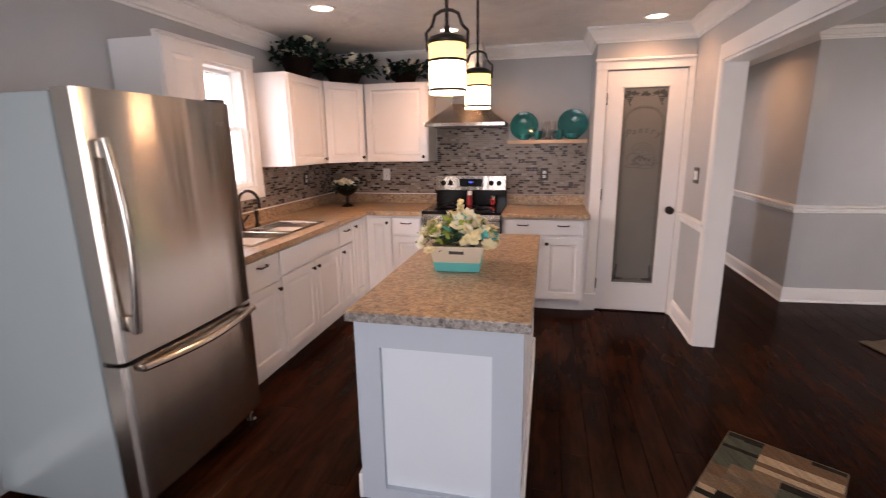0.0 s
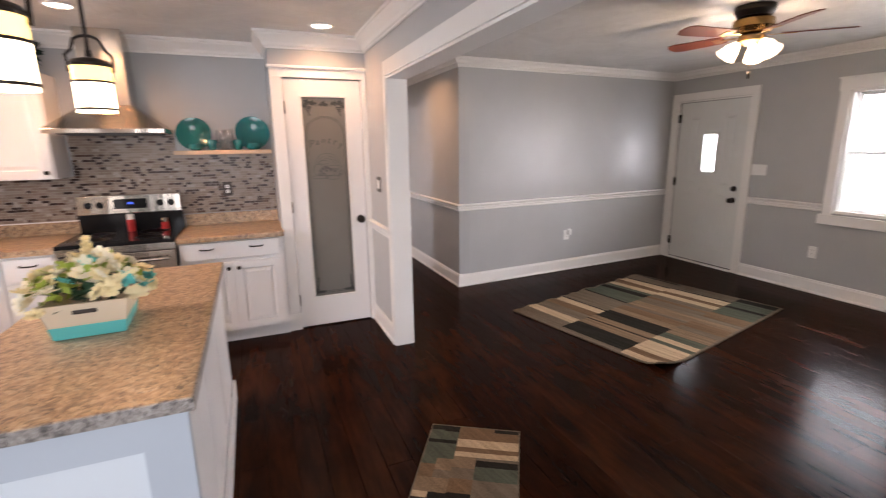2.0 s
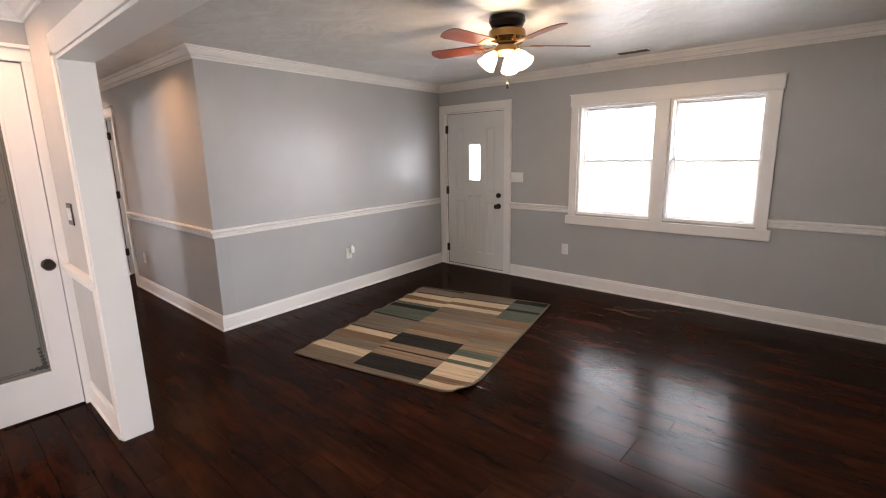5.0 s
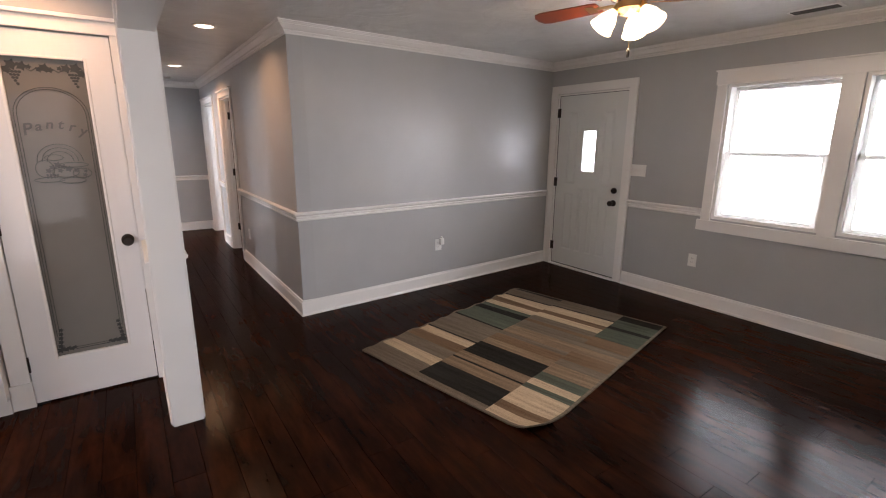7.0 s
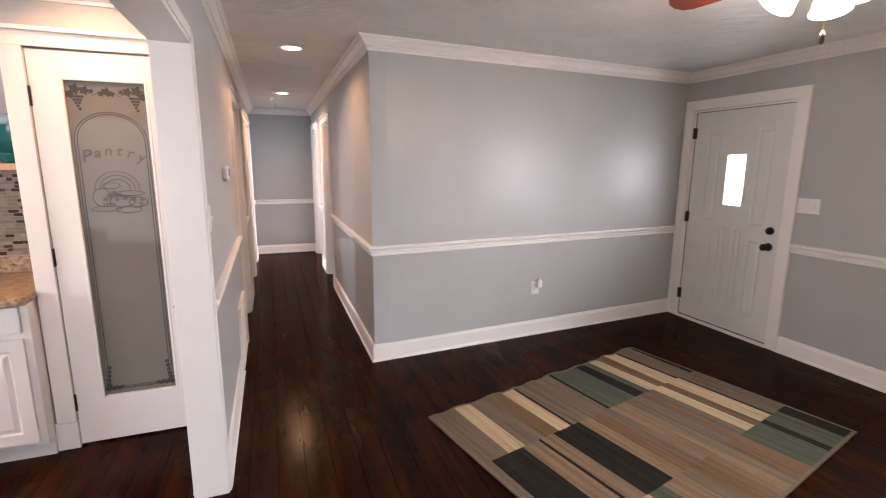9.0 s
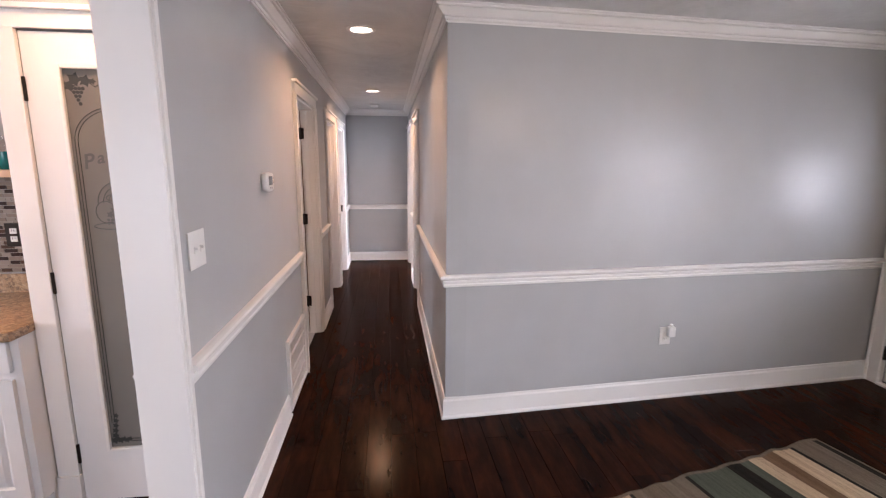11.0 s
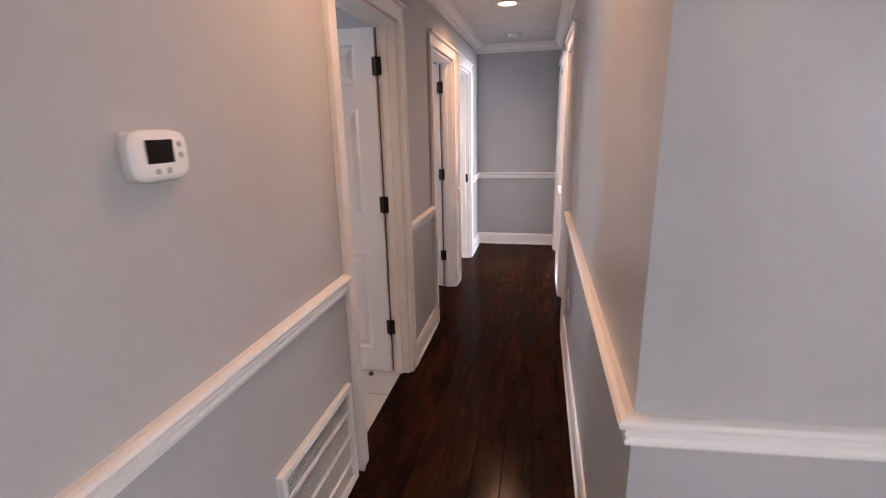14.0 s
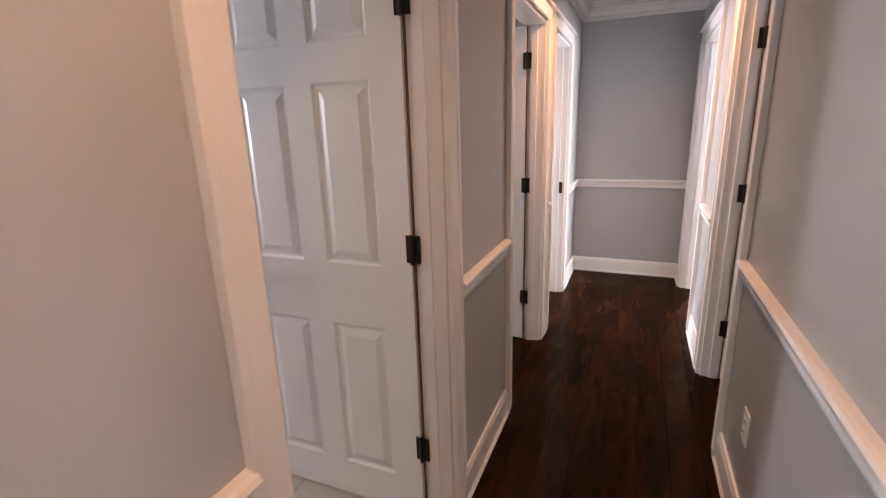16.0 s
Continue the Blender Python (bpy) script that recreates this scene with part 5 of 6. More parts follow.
def on_west(x, y, z):       # on a wall that looks towards -x
    return Matrix.Translation((x, y, z)) @ Matrix.Rotation(radians(-90), 4, "Z")


def on_east(x, y, z):       # on a wall that looks towards +x
    return Matrix.Translation((x, y, z)) @ Matrix.Rotation(radians(90), 4, "Z")


SKEW = math.atan2(YC, XW - 0.12)
wall_plate("wall_socket", on_south(-2.185, YK - 0.006, 1.165), 0.075, 0.118, BRONZE, "dark bronze socket plate on the mosaic backsplash", [0], PLASTIC, "bronze sockets")
wall_plate("wall_socket", on_south(-3.78, YK - 0.006, 1.165), 0.075, 0.118, PLASTIC, "white socket plate on the mosaic backsplash", [0], PLASTIC, "kitchen sockets")
wall_plate("wall_socket", on_east(XA + 0.006, -0.58, 1.155), 0.075, 0.118, BRONZE, "dark bronze socket plate on the mosaic backsplash", [0], PLASTIC, "bronze sockets")
wall_plate("light_switch", on_west(XK, -0.85, 1.21), 0.118, 0.118, BRONZE, "dark bronze double switch plate beside the pantry", [-0.023, 0.023], PLASTIC, "bronze switches", "rocker")
wall_plate("light_switch", on_east(XL, -1.02, 1.247), 0.128, 0.122, PLASTIC, "white double toggle switch plate on the hall wall", [-0.023, 0.023], PLASTIC, "white switches", "toggle")
wall_plate("light_switch", on_west(XW, -0.992, 1.196), 0.165, 0.115, PLASTIC, "wide white switch plate beside the front door", [-0.046, 0, 0.046], PLASTIC, "white switches", "toggle")
wall_plate("wall_socket", on_west(XW, -1.635, 0.41), 0.075, 0.118, PLASTIC, "white socket plate under the living room window", [0], PLASTIC, "white sockets")
wall_plate("wall_socket", on_west(0, 1.95, 0.39), 0.075, 0.118, PLASTIC, "white socket plate low on the hall wall", [0], PLASTIC, "white sockets")
wall_plate("wall_socket", Matrix.Translation((2.75, YR, 0.45)) @ Matrix.Rotation(radians(180), 4, "Z"), 0.075, 0.118, PLASTIC, "white socket plate on the rear living room wall", [0], PLASTIC, "white sockets")
PX = 1.45
PY = YC * (PX - 0.12) / (XW - 0.12)
mp = Matrix.Translation((PX, PY, 0.434)) @ Matrix.Rotation(SKEW, 4, "Z")
wall_plate("wall_socket", mp, 0.08, 0.118, PLASTIC, "white socket plate with a plug-in freshener", [0], PLASTIC, "white sockets")
fz = thing("plug_in_freshener", mp.translation, "white plug-in air freshener in the socket", "air freshener")
bm = bmesh.new()
box(bm, 0.0, 0.05, -0.045, -0.0095, 0.0, 0.07, bevel=0.012)
bm.transform(mp)
part("body", bm, PLASTIC, fz, "", True)
bm = bmesh.new()
lathe(bm, [(0.012, 0.07), (0.012, 0.082), (0.006, 0.086)], (0.025, -0.027, 0), 14)
bm.transform(mp)
part("cap", bm, PLASTIC, fz, "", True)

TY, TZ = -0.112, 1.43
th = thing("thermostat", (XL, TY, TZ), "white digital thermostat with a dark screen", "thermostat")
part("back_plate", boxes((XL + 0.0005, XL + 0.006, TY - 0.061, TY + 0.061, TZ - 0.045, TZ + 0.045), bevel=0.002), PLASTIC, th)
bm = bmesh.new()
rings = []
for reach, inset in ((0.004, 0.004), (0.018, 0.0), (0.027, 0.002), (0.0315, 0.007), (0.033, 0.014)):
    ring = []
    for i in range(48):
        q = 2 * math.pi * i / 48
        cy, cz = math.cos(q), math.sin(q)
        ring.append(bm.verts.new((XL + reach, TY + math.copysign(abs(cy) ** 0.42, cy) * (0.074 - inset), TZ + math.copysign(abs(cz) ** 0.55, cz) * (0.049 - inset))))
    rings.append(ring)
for ra, rb in zip(rings, rings[1:]):
    for i in range(48):
        bm.faces.new((ra[i], ra[(i + 1) % 48], rb[(i + 1) % 48], rb[i]))
bm.faces.new(rings[0][::-1])
bm.faces.new(rings[-1])
part("body", bm, PLASTIC, th, "", True)
part("screen", boxes((XL + 0.0326, XL + 0.0338, TY - 0.040, TY + 0.028, TZ - 0.014, TZ + 0.030), bevel=0.0004), BLACK, th, "dark liquid-crystal screen")
BUTTON = painted("grey_button", (0.42, 0.40, 0.38), 0.5, 0.02, 0, 0)
for y, z in ((0.045, 0.020), (0.047, -0.001), (-0.018, -0.029), (0.010, -0.029)):
    bm = bmesh.new()
    lathe(bm, [(0.006, 0.030), (0.006, 0.0342), (0.004, 0.0352)], (XL, TY + y, TZ + z), 14, "X")
    part("button", bm, BUTTON, th)

vent = thing("return_air_grille", (XL, 0.43, 0.26), "white return-air grille with four louvred bays", "air vent")
VY0, VY1, VZ0, VZ1 = 0.135, 0.675, 0.02, 0.47
part("backing", boxes((XL + 0.0005, XL + 0.003, VY0 + 0.02, VY1 - 0.02, VZ0 + 0.02, VZ1 - 0.02)), painted("grey_filter", (0.36, 0.36, 0.365), 0.8, 0.08, 60, 0.001), vent)
bm = boxes((XL + 0.0005, XL + 0.022, VY0, VY0 + 0.028, VZ0, VZ1), (XL + 0.0005, XL + 0.022, VY1 - 0.028, VY1, VZ0, VZ1), (XL + 0.0005, XL + 0.022, VY0 + 0.028, VY1 - 0.028, VZ0, VZ0 + 0.028), (XL + 0.0005, XL + 0.022, VY0 + 0.028, VY1 - 0.028, VZ1 - 0.028, VZ1), bevel=0.003)
part("frame", bm, TRIM, vent)
for k in range(1, 4):
    zz = VZ0 + (VZ1 - VZ0) * k / 4
    part("bar", boxes((XL + 0.002, XL + 0.016, VY0 + 0.028, VY1 - 0.028, zz - 0.006, zz + 0.006), bevel=0.002), TRIM, vent)
louvre = None
zz = VZ0 + 0.034
while zz < VZ1 - 0.034:
    if louvre is None:
        bm = bmesh.new()
        box(bm, -0.005, 0.005, VY0 + 0.03, VY1 - 0.03, -0.0006, 0.0006)
        bm.transform(Matrix.Rotation(radians(-35), 4, "Y"))
        louvre = mesh_of("slat", bm, TRIM)
    ob = new("slat", louvre)
    ob.parent = vent
    ob.matrix_basis = Matrix.Translation(Vector((XL + 0.008, 0, zz)) - vent.matrix_basis.translation)
    zz += 0.0125


# ---- lamps ----
def can_light(x, y, z, power):
    c = thing("recessed_light", (x, y, z), "lit white-trimmed recessed ceiling light", "recessed light", "recessed lights")
    bm = bmesh.new()
    lathe(bm, [(0.066, z - 0.001), (0.092, z - 0.001), (0.090, z - 0.006), (0.072, z - 0.009), (0.066, z - 0.006), (0.066, z - 0.001)], (x, y, 0), 32)
    part("trim_ring", bm, TRIM, c, "", True)
    bm = bmesh.new()
    lathe(bm, [(0.064, z - 0.0015), (0.064, z - 0.0035), (0.05, z - 0.006)], (x, y, 0), 28)
    part("lens", bm, CAN_GLOW, c, "warm glowing lens")
    area("recessed_lamp", (x, y, z - 0.012), (x, y, 0), 0.12, 0.12, power, WARM, True, 150)


can_light(-3.615, -1.645, HK, 9.5)
can_light(-2.942, -0.837, HK, 9.5)
can_light(-1.432, -0.842, HK, 5)
can_light(-0.475, 0.515, H, 7)
can_light(-0.48, 2.97, H, 12)


def pendant(x, y):
    p = thing("pendant_light", (x, y, 1.64), "bronze lantern pendant with lit amber-and-opal glass drum", "pendant light", "island pendants")
    z0, z1, r = 1.642, 1.822, 0.066
    zs = z0 + 0.112
    bm = bmesh.new()
    lathe(bm, [(r, z0), (r, zs - 0.003), (r - 0.006, zs - 0.003), (r - 0.006, z0)], (x, y, 0), 32)
    part("shade", bm, SHADE_WHITE, p, "glowing opal lower glass", True)
    bm = bmesh.new()
    lathe(bm, [(r, zs + 0.003), (r, z1 - 0.01), (r - 0.006, z1 - 0.01), (r - 0.006, zs + 0.003)], (x, y, 0), 32)
    part("shade", bm, SHADE_AMBER, p, "glowing amber upper glass", True)
    for zb in (z0 + 0.012, zs):
        bm = bmesh.new()
        lathe(bm, [(r, zb - 0.004), (r + 0.004, zb - 0.004), (r + 0.004, zb + 0.004), (r, zb + 0.004)], (x, y, 0), 32)
        part("band", bm, BRONZE, p)
    bm = bmesh.new()
    lathe(bm, [(r + 0.006, z1 - 0.012), (r + 0.006, z1 - 0.002), (0.06, z1 + 0.012), (0.03, z1 + 0.022), (0.012, z1 + 0.024), (0.010, z1 + 0.05)], (x, y, 0), 32)
    part("cap", bm, BRONZE, p, "", True)
    for s in (-1, 1):
        bm = bmesh.new()
        tube(bm, [(x + s * (r + 0.006), y, z1 - 0.03), (x + s * (r + 0.010), y, z1 + 0.03), (x + s * (r - 0.012), y, z1 + 0.052), (x + s * 0.042, y, z1 + 0.088), (x + s * 0.018, y, z1 + 0.10), (x, y, z1 + 0.102)], 0.006, 8)
        part("yoke_arm", bm, BRONZE, p, "", True)
    bm = bmesh.new()
    tube(bm, [(x, y, z1 + 0.04), (x, y, HK - 0.02)], 0.0065, 10)
    part("stem", bm, BRONZE, p, "", True)
    bm = bmesh.new()
    lathe(bm, [(0.062, HK - 0.001), (0.062, HK - 0.012), (0.03, HK - 0.03), (0.01, HK - 0.036)], (x, y, 0), 28)
    part("canopy", bm, BRONZE, p, "", True)
    bulb = bpy.data.lights.new("pendant_bulb", "POINT")
    bulb.energy, bulb.color, bulb.shadow_soft_size = 8, WARM, 0.04
    ob = new("pendant_bulb", bulb)
    ob.matrix_world = Matrix.Translation((x, y, z0 + 0.02))


pendant(-2.517, -2.94)
pendant(-2.522, -2.16)

# ceiling fan
FNX, FNY = 1.11, -2.19
fan = thing("ceiling_fan", (FNX, FNY, H), "bronze and brass ceiling fan, cherry blades, lit bell shades", "ceiling fan")
bm = bmesh.new()
lathe(bm, [(0.115, H - 0.001), (0.118, H - 0.03), (0.10, H - 0.062), (0.07, H - 0.066)], (FNX, FNY, 0), 32)
part("canopy", bm, BRONZE, fan, "", True)
bm = bmesh.new()
lathe(bm, [(0.085, H - 0.066), (0.118, H - 0.085), (0.122, H - 0.13), (0.10, H - 0.16), (0.06, H - 0.17)], (FNX, FNY, 0), 32)
part("motor_housing", bm, ANTIQUE, fan, "antique brass motor housing", True)
bm = bmesh.new()
lathe(bm, [(0.06, H - 0.17), (0.075, H - 0.18), (0.075, H - 0.21), (0.05, H - 0.235), (0.02, H - 0.24)], (FNX, FNY, 0), 28)
part("light_kit", bm, BRASS, fan, "brass light kit", True)
for k in range(5):
    a = radians(-42 + 72 * k)
    m = Matrix.Translation((FNX, FNY, H - 0.172)) @ Matrix.Rotation(a, 4, "Z")
    bm = bmesh.new()
    outline = [(0.17, -0.045), (0.22, -0.055), (0.50, -0.066), (0.54, -0.055), (0.56, -0.02), (0.56, 0.02), (0.54, 0.055), (0.50, 0.066), (0.22, 0.055), (0.17, 0.045)]
    lo = [bm.verts.new((x, y, -0.003)) for x, y in outline]
    hi = [bm.verts.new((x, y, 0.003)) for x, y in outline]
    bm.faces.new(lo[::-1])
    bm.faces.new(hi)
    for i in range(len(outline)):
        bm.faces.new((lo[i], lo[(i + 1) % len(outline)], hi[(i + 1) % len(outline)], hi[i]))
    bm.transform(m @ Matrix.Rotation(radians(12), 4, "X"))
    b = part("blade", bm, BLADE, fan, "cherry-stained blade")
    bm = bmesh.new()
    box(bm, 0.09, 0.24, -0.012, 0.012, -0.008, -0.0035, bevel=0.002)
    box(bm, 0.19, 0.24, -0.034, 0.034, -0.0078, -0.0036, bevel=0.001)
    bm.transform(m @ Matrix.Rotation(radians(12), 4, "X"))
    part("blade_iron", bm, BRASS, b, "brass blade iron")
for k in range(3):
    a = radians(25 + 120 * k)
    m = Matrix.Translation((FNX, FNY, H - 0.205)) @ Matrix.Rotation(a, 4, "Z") @ Matrix.Translation((0.075, 0, -0.005)) @ Matrix.Rotation(radians(-38), 4, "Y")
    bm = bmesh.new()
    lathe(bm, [(0.018, 0.02), (0.020, -0.012), (0.016, -0.015)], (0, 0, 0), 16)
    bm.transform(m)
    part("lamp_holder", bm, BRASS, fan, "", True)
    bm = bmesh.new()
    lathe(bm, [(0.020, -0.012), (0.030, -0.03), (0.046, -0.06), (0.054, -0.095), (0.064, -0.115), (0.060, -0.115), (0.048, -0.09), (0.020, -0.03)], (0, 0, 0), 24)
    bm.transform(m)
    part("bell_shade", bm, FAN_GLOW, fan, "glowing opal bell shade", True)
bm = bmesh.new()
tube(bm, [(FNX - 0.02, FNY - 0.02, H - 0.235), (FNX - 0.02, FNY - 0.02, H - 0.40)], 0.0016, 6)
ch = part("pull_chain", bm, BRASS, fan)
bm = bmesh.new()
lathe(bm, [(0.003, H - 0.40), (0.008, H - 0.415), (0.007, H - 0.44), (0.003, H - 0.445)], (FNX - 0.02, FNY - 0.02, 0), 12)
part("pull_knob", bm, BRONZE, ch)
bulb = bpy.data.lights.new("fan_bulb", "POINT")
bulb.energy, bulb.color, bulb.shadow_soft_size = 26, (1.0, 0.76, 0.50), 0.09
ob = new("fan_bulb", bulb)
ob.matrix_world = Matrix.Translation((FNX, FNY, H - 0.36))

sd = thing("smoke_detector", (-0.495, 4.25, H), "round white smoke detector on the hall ceiling", "smoke detector")
bm = bmesh.new()
lathe(bm, [(0.066, H - 0.001), (0.066, H - 0.012), (0.058, H - 0.030), (0.03, H - 0.036)], (-0.495, 4.25, 0), 28)
part("body", bm, PLASTIC, sd, "", True)
cv = thing("ceiling_register", (2.80, -2.39, H), "small white ceiling air register", "air vent")
part("frame", boxes((2.74, 2.86, -2.54, -2.24, H - 0.008, H - 0.001), bevel=0.002), TRIM, cv)
for k in range(6):
    part("slat", boxes((2.757 + k * 0.016, 2.763 + k * 0.016, -2.52, -2.26, H - 0.012, H - 0.0082)), DARKGREY, cv)


# ---- rugs ----
def patchwork(name, a, b, d, columns, label, curl=0.0, wave=0.0):
    """Rug from its corner a along b (stacked stripes) and d (stripe length). columns: (share of d, stripes); a stripe is a colour letter and its share."""
    A, B, D = (Vector((*p, 0)) for p in (a, b, d))
    keys = list(RUG)
    cuts = {0.0, 1.0}
    cols = []
    at = 0
    for share, text in columns:
        stripes, v = [], 0.0
        for word in text.split():
            w = float(word[1:])
            stripes.append((v, v + w, word[0]))
            v += w
        stripes = [(p / v, q / v, c) for p, q, c in stripes]
        cols.append((at, at + share, stripes))
        cuts |= {p for p, q, c in stripes}
        at += share
    vs = sorted(cuts | {i / 40 for i in range(41)})
    us = sorted({c[0] for c in cols} | {c[1] for c in cols} | {i / 24 for i in range(25)} | {0.012, 0.988})
    vs = sorted(set(vs) | {0.009, 0.991})
    bm = bmesh.new()

    def place(u, v, up):
        p = A + (B - A) * v + (D - A) * u
        z = 0.0015 + up * 0.009
        z += wave * (max(0, 1 - u * 3) + 0.12) * (0.5 + 0.5 * math.sin(v * 62 + 1.5 * math.sin(v * 17))) * (0.4 + 0.6 * math.sin(v * 9) ** 2)
        k = max(0, (u - 0.86) / 0.14) * max(0, 1 - v / 0.16)
        z += curl * k * k
        p = p + (A - D).normalized() * curl * 0.9 * k * k
        return Vector((p.x, p.y, z))
    top = [[bm.verts.new(place(u, v, 1)) for v in vs] for u in us]
    low = [[bm.verts.new(place(u, v, 0)) for v in vs] for u in us]
    for i in range(len(us) - 1):
        for j in range(len(vs) - 1):
            um, vm = (us[i] + us[i + 1]) / 2, (vs[j] + vs[j + 1]) / 2
            f = bm.faces.new((top[i][j], top[i + 1][j], top[i + 1][j + 1], top[i][j + 1]))
            c = "T"
            if 0.012 < um < 0.988 and 0.009 < vm < 0.991:
                for u0, u1, stripes in cols:
                    if u0 < um < u1:
                        for p, q, letter in stripes:
                            if p < vm < q:
                                c = letter
            f.material_index = keys.index(c)
            bm.faces.new((low[i][j], low[i][j + 1], low[i + 1][j + 1], low[i + 1][j]))
    n, k = len(us), len(vs)
    for i in range(n - 1):
        bm.faces.new((top[i][0], low[i][0], low[i + 1][0], top[i + 1][0]))
        bm.faces.new((top[i][k - 1], top[i + 1][k - 1], low[i + 1][k - 1], low[i][k - 1]))
    for j in range(k - 1):
        bm.faces.new((top[0][j], top[0][j + 1], low[0][j + 1], low[0][j]))
        bm.faces.new((top[n - 1][j], low[n - 1][j], low[n - 1][j + 1], top[n - 1][j + 1]))
    return tagged(part(name, bm, [RUG[q] for q in keys], None, ""), label, "rug", "patchwork rugs")


LEFT = "T9 C6 T7 B6 C5 K1 T8 T8 K1 G13 K5 G3 C5 B4 C7 K1 T8 K3"
MID = "T3 K11 P3 P3 K1 P5 K11 P5 B6 T3 P8 T8 B3 T5 C5 B4 C7 K1 T10"
RIGHT = "C5 B4 C11 G3 C4 G6 P8 T5 B8 P6 T4 B9 G6 G6 K3 G2 G7 K7"
patchwork("area_rug", (0.123, -0.922), (2.053, -0.461), (0.443, -2.347), [(0.36, LEFT), (0.40, MID), (0.24, RIGHT)], "striped patchwork area rug with one curled corner", 0.05, 0.016)
EDGE_A = "K4 B8 C7 B4 C4 T2 K5 G10 T12 C2 K1 C3 B6 C8 T9 G6 B9"
EDGE_B = "B12 C7 B4 C4 T2 K5 G10 T12 C2 K1 C3 B6 C8 T9 G6 B9"
CORE_A = "B12 C7 B4 C4 P9 T8 B10 K9 B2 K1 B2 K14 T8 P10"
CORE_B = "K6 G8 K3 G13 P9 T6 P10 K9 B2 K1 B2 K14 T8 P9"
EDGE_C = "K5 G9 K3 G18 B10 P10 C4 K4 C9 B4 C4 K5 G8 T7"
patchwork("accent_rug", (-0.796, -2.543), (-1.284, -3.323), (-1.195, -2.292), [(0.28, EDGE_A), (0.16, EDGE_B), (0.23, CORE_A), (0.17, CORE_B), (0.16, EDGE_C)], "small striped patchwork accent rug", 0.0, 0.004)


# ---- shelf and dishes ----
sh = thing("wall_shelf", (-2.15, -0.18, 1.455), "pale wood floating shelf above the backsplash", "shelf")
part("board", boxes((-2.522, -1.816, -0.30, YK - 0.002, 1.456, 1.488), bevel=0.003), PALEWOOD, sh)


def plate(x, y, z, r, label):
    bm = bmesh.new()
    lathe(bm, [(0.001, 0.004), (r * 0.55, 0.003), (r * 0.66, -0.006), (r, -0.016), (r + 0.002, -0.013), (r * 0.66, 0.002), (r * 0.5, 0.010), (0.001, 0.010)], (0, 0, 0), 36, "Y")
    bm.transform(Matrix.Translation((x, y, z + r + 0.002)) @ Matrix.Rotation(radians(-9), 4, "X"))
    p = thing("dinner_plate", (x, y, z), label, "plate", "turquoise dishes")
    part("plate", bm, TURQUOISE, p, "", True)


def cup(x, y, z, r, h, mat, name, label, handle=0):
    c = thing(name, (x, y, z), label, name, "turquoise dishes" if mat is TURQUOISE else "shelf glasses")
    bm = bmesh.new()
    lathe(bm, [(r * 0.6, z + 0.001), (r * 0.75, z + 0.006), (r, z + h * 0.5), (r * 1.02, z + h), (r * 0.92, z + h), (r * 0.88, z + h * 0.5), (r * 0.5, z + 0.012)], (x, y, 0), 24)
    body = part("bowl" if name == "bowl" else "cup", bm, mat, c, "", True)
    if handle:
        bm = bmesh.new()
        tube(bm, [(x + handle * r * 0.95, y, z + h * 0.8), (x + handle * (r + 0.022), y, z + h * 0.75), (x + handle * (r + 0.022), y, z + h * 0.35), (x + handle * r * 0.9, y, z + h * 0.25)], 0.005, 8)
        part("handle", bm, mat, body, "", True)


plate(-2.385, -0.10, 1.488, 0.128, "turquoise glazed plate standing on the shelf")
plate(-1.945, -0.10, 1.488, 0.134, "larger turquoise glazed plate standing on the shelf")
cup(-2.375, -0.21, 1.488, 0.055, 0.05, TURQUOISE, "bowl", "small turquoise bowl in front of a plate")
cup(-1.945, -0.21, 1.488, 0.062, 0.052, TURQUOISE, "bowl", "small turquoise bowl in front of a plate")
cup(-2.255, -0.20, 1.488, 0.036, 0.082, TURQUOISE, "mug", "turquoise glazed mug on the shelf", 1)
cup(-2.062, -0.20, 1.488, 0.036, 0.082, TURQUOISE, "mug", "turquoise glazed mug on the shelf", -1)
for x, y, h in ((-2.19, -0.13, 0.16), (-2.128, -0.13, 0.165), (-2.16, -0.21, 0.12)):
    cup(x, y, 1.488, 0.03, h, GLASS, "tumbler", "tall clear glass tumbler on the shelf")

# ---- flowers ----
rf = random.Random(21)


def bloom(bm, at, r):
    """A ruffled flower head of overlapping petals."""
    up = (Vector(at) * 0 + Vector((rf.uniform(-1, 1), rf.uniform(-1, 1), rf.uniform(0.2, 1.2)))).normalized()
    q = up.to_track_quat("Z", "Y").to_matrix().to_4x4()
    for layer, (n, rr, tilt) in enumerate(((7, 1.0, 18), (6, 0.78, 42), (4, 0.5, 66))):
        for k in range(n):
            m = Matrix.Translation(at) @ q @ Matrix.Rotation(2 * math.pi * (k + 0.5 * layer) / n + rf.uniform(-0.2, 0.2), 4, "Z") @ Matrix.Rotation(radians(-tilt + rf.uniform(-8, 8)), 4, "Y")
            s = r * rr
            pts = [(0, 0, 0), (s * 0.45, -s * 0.36, 0.02 * s), (s * 0.9, -s * 0.25, -0.10 * s), (s * 1.02, 0, -0.02 * s), (s * 0.9, s * 0.25, -0.10 * s), (s * 0.45, s * 0.36, 0.02 * s)]
            bm.faces.new([bm.verts.new(m @ Vector(p)) for p in pts])


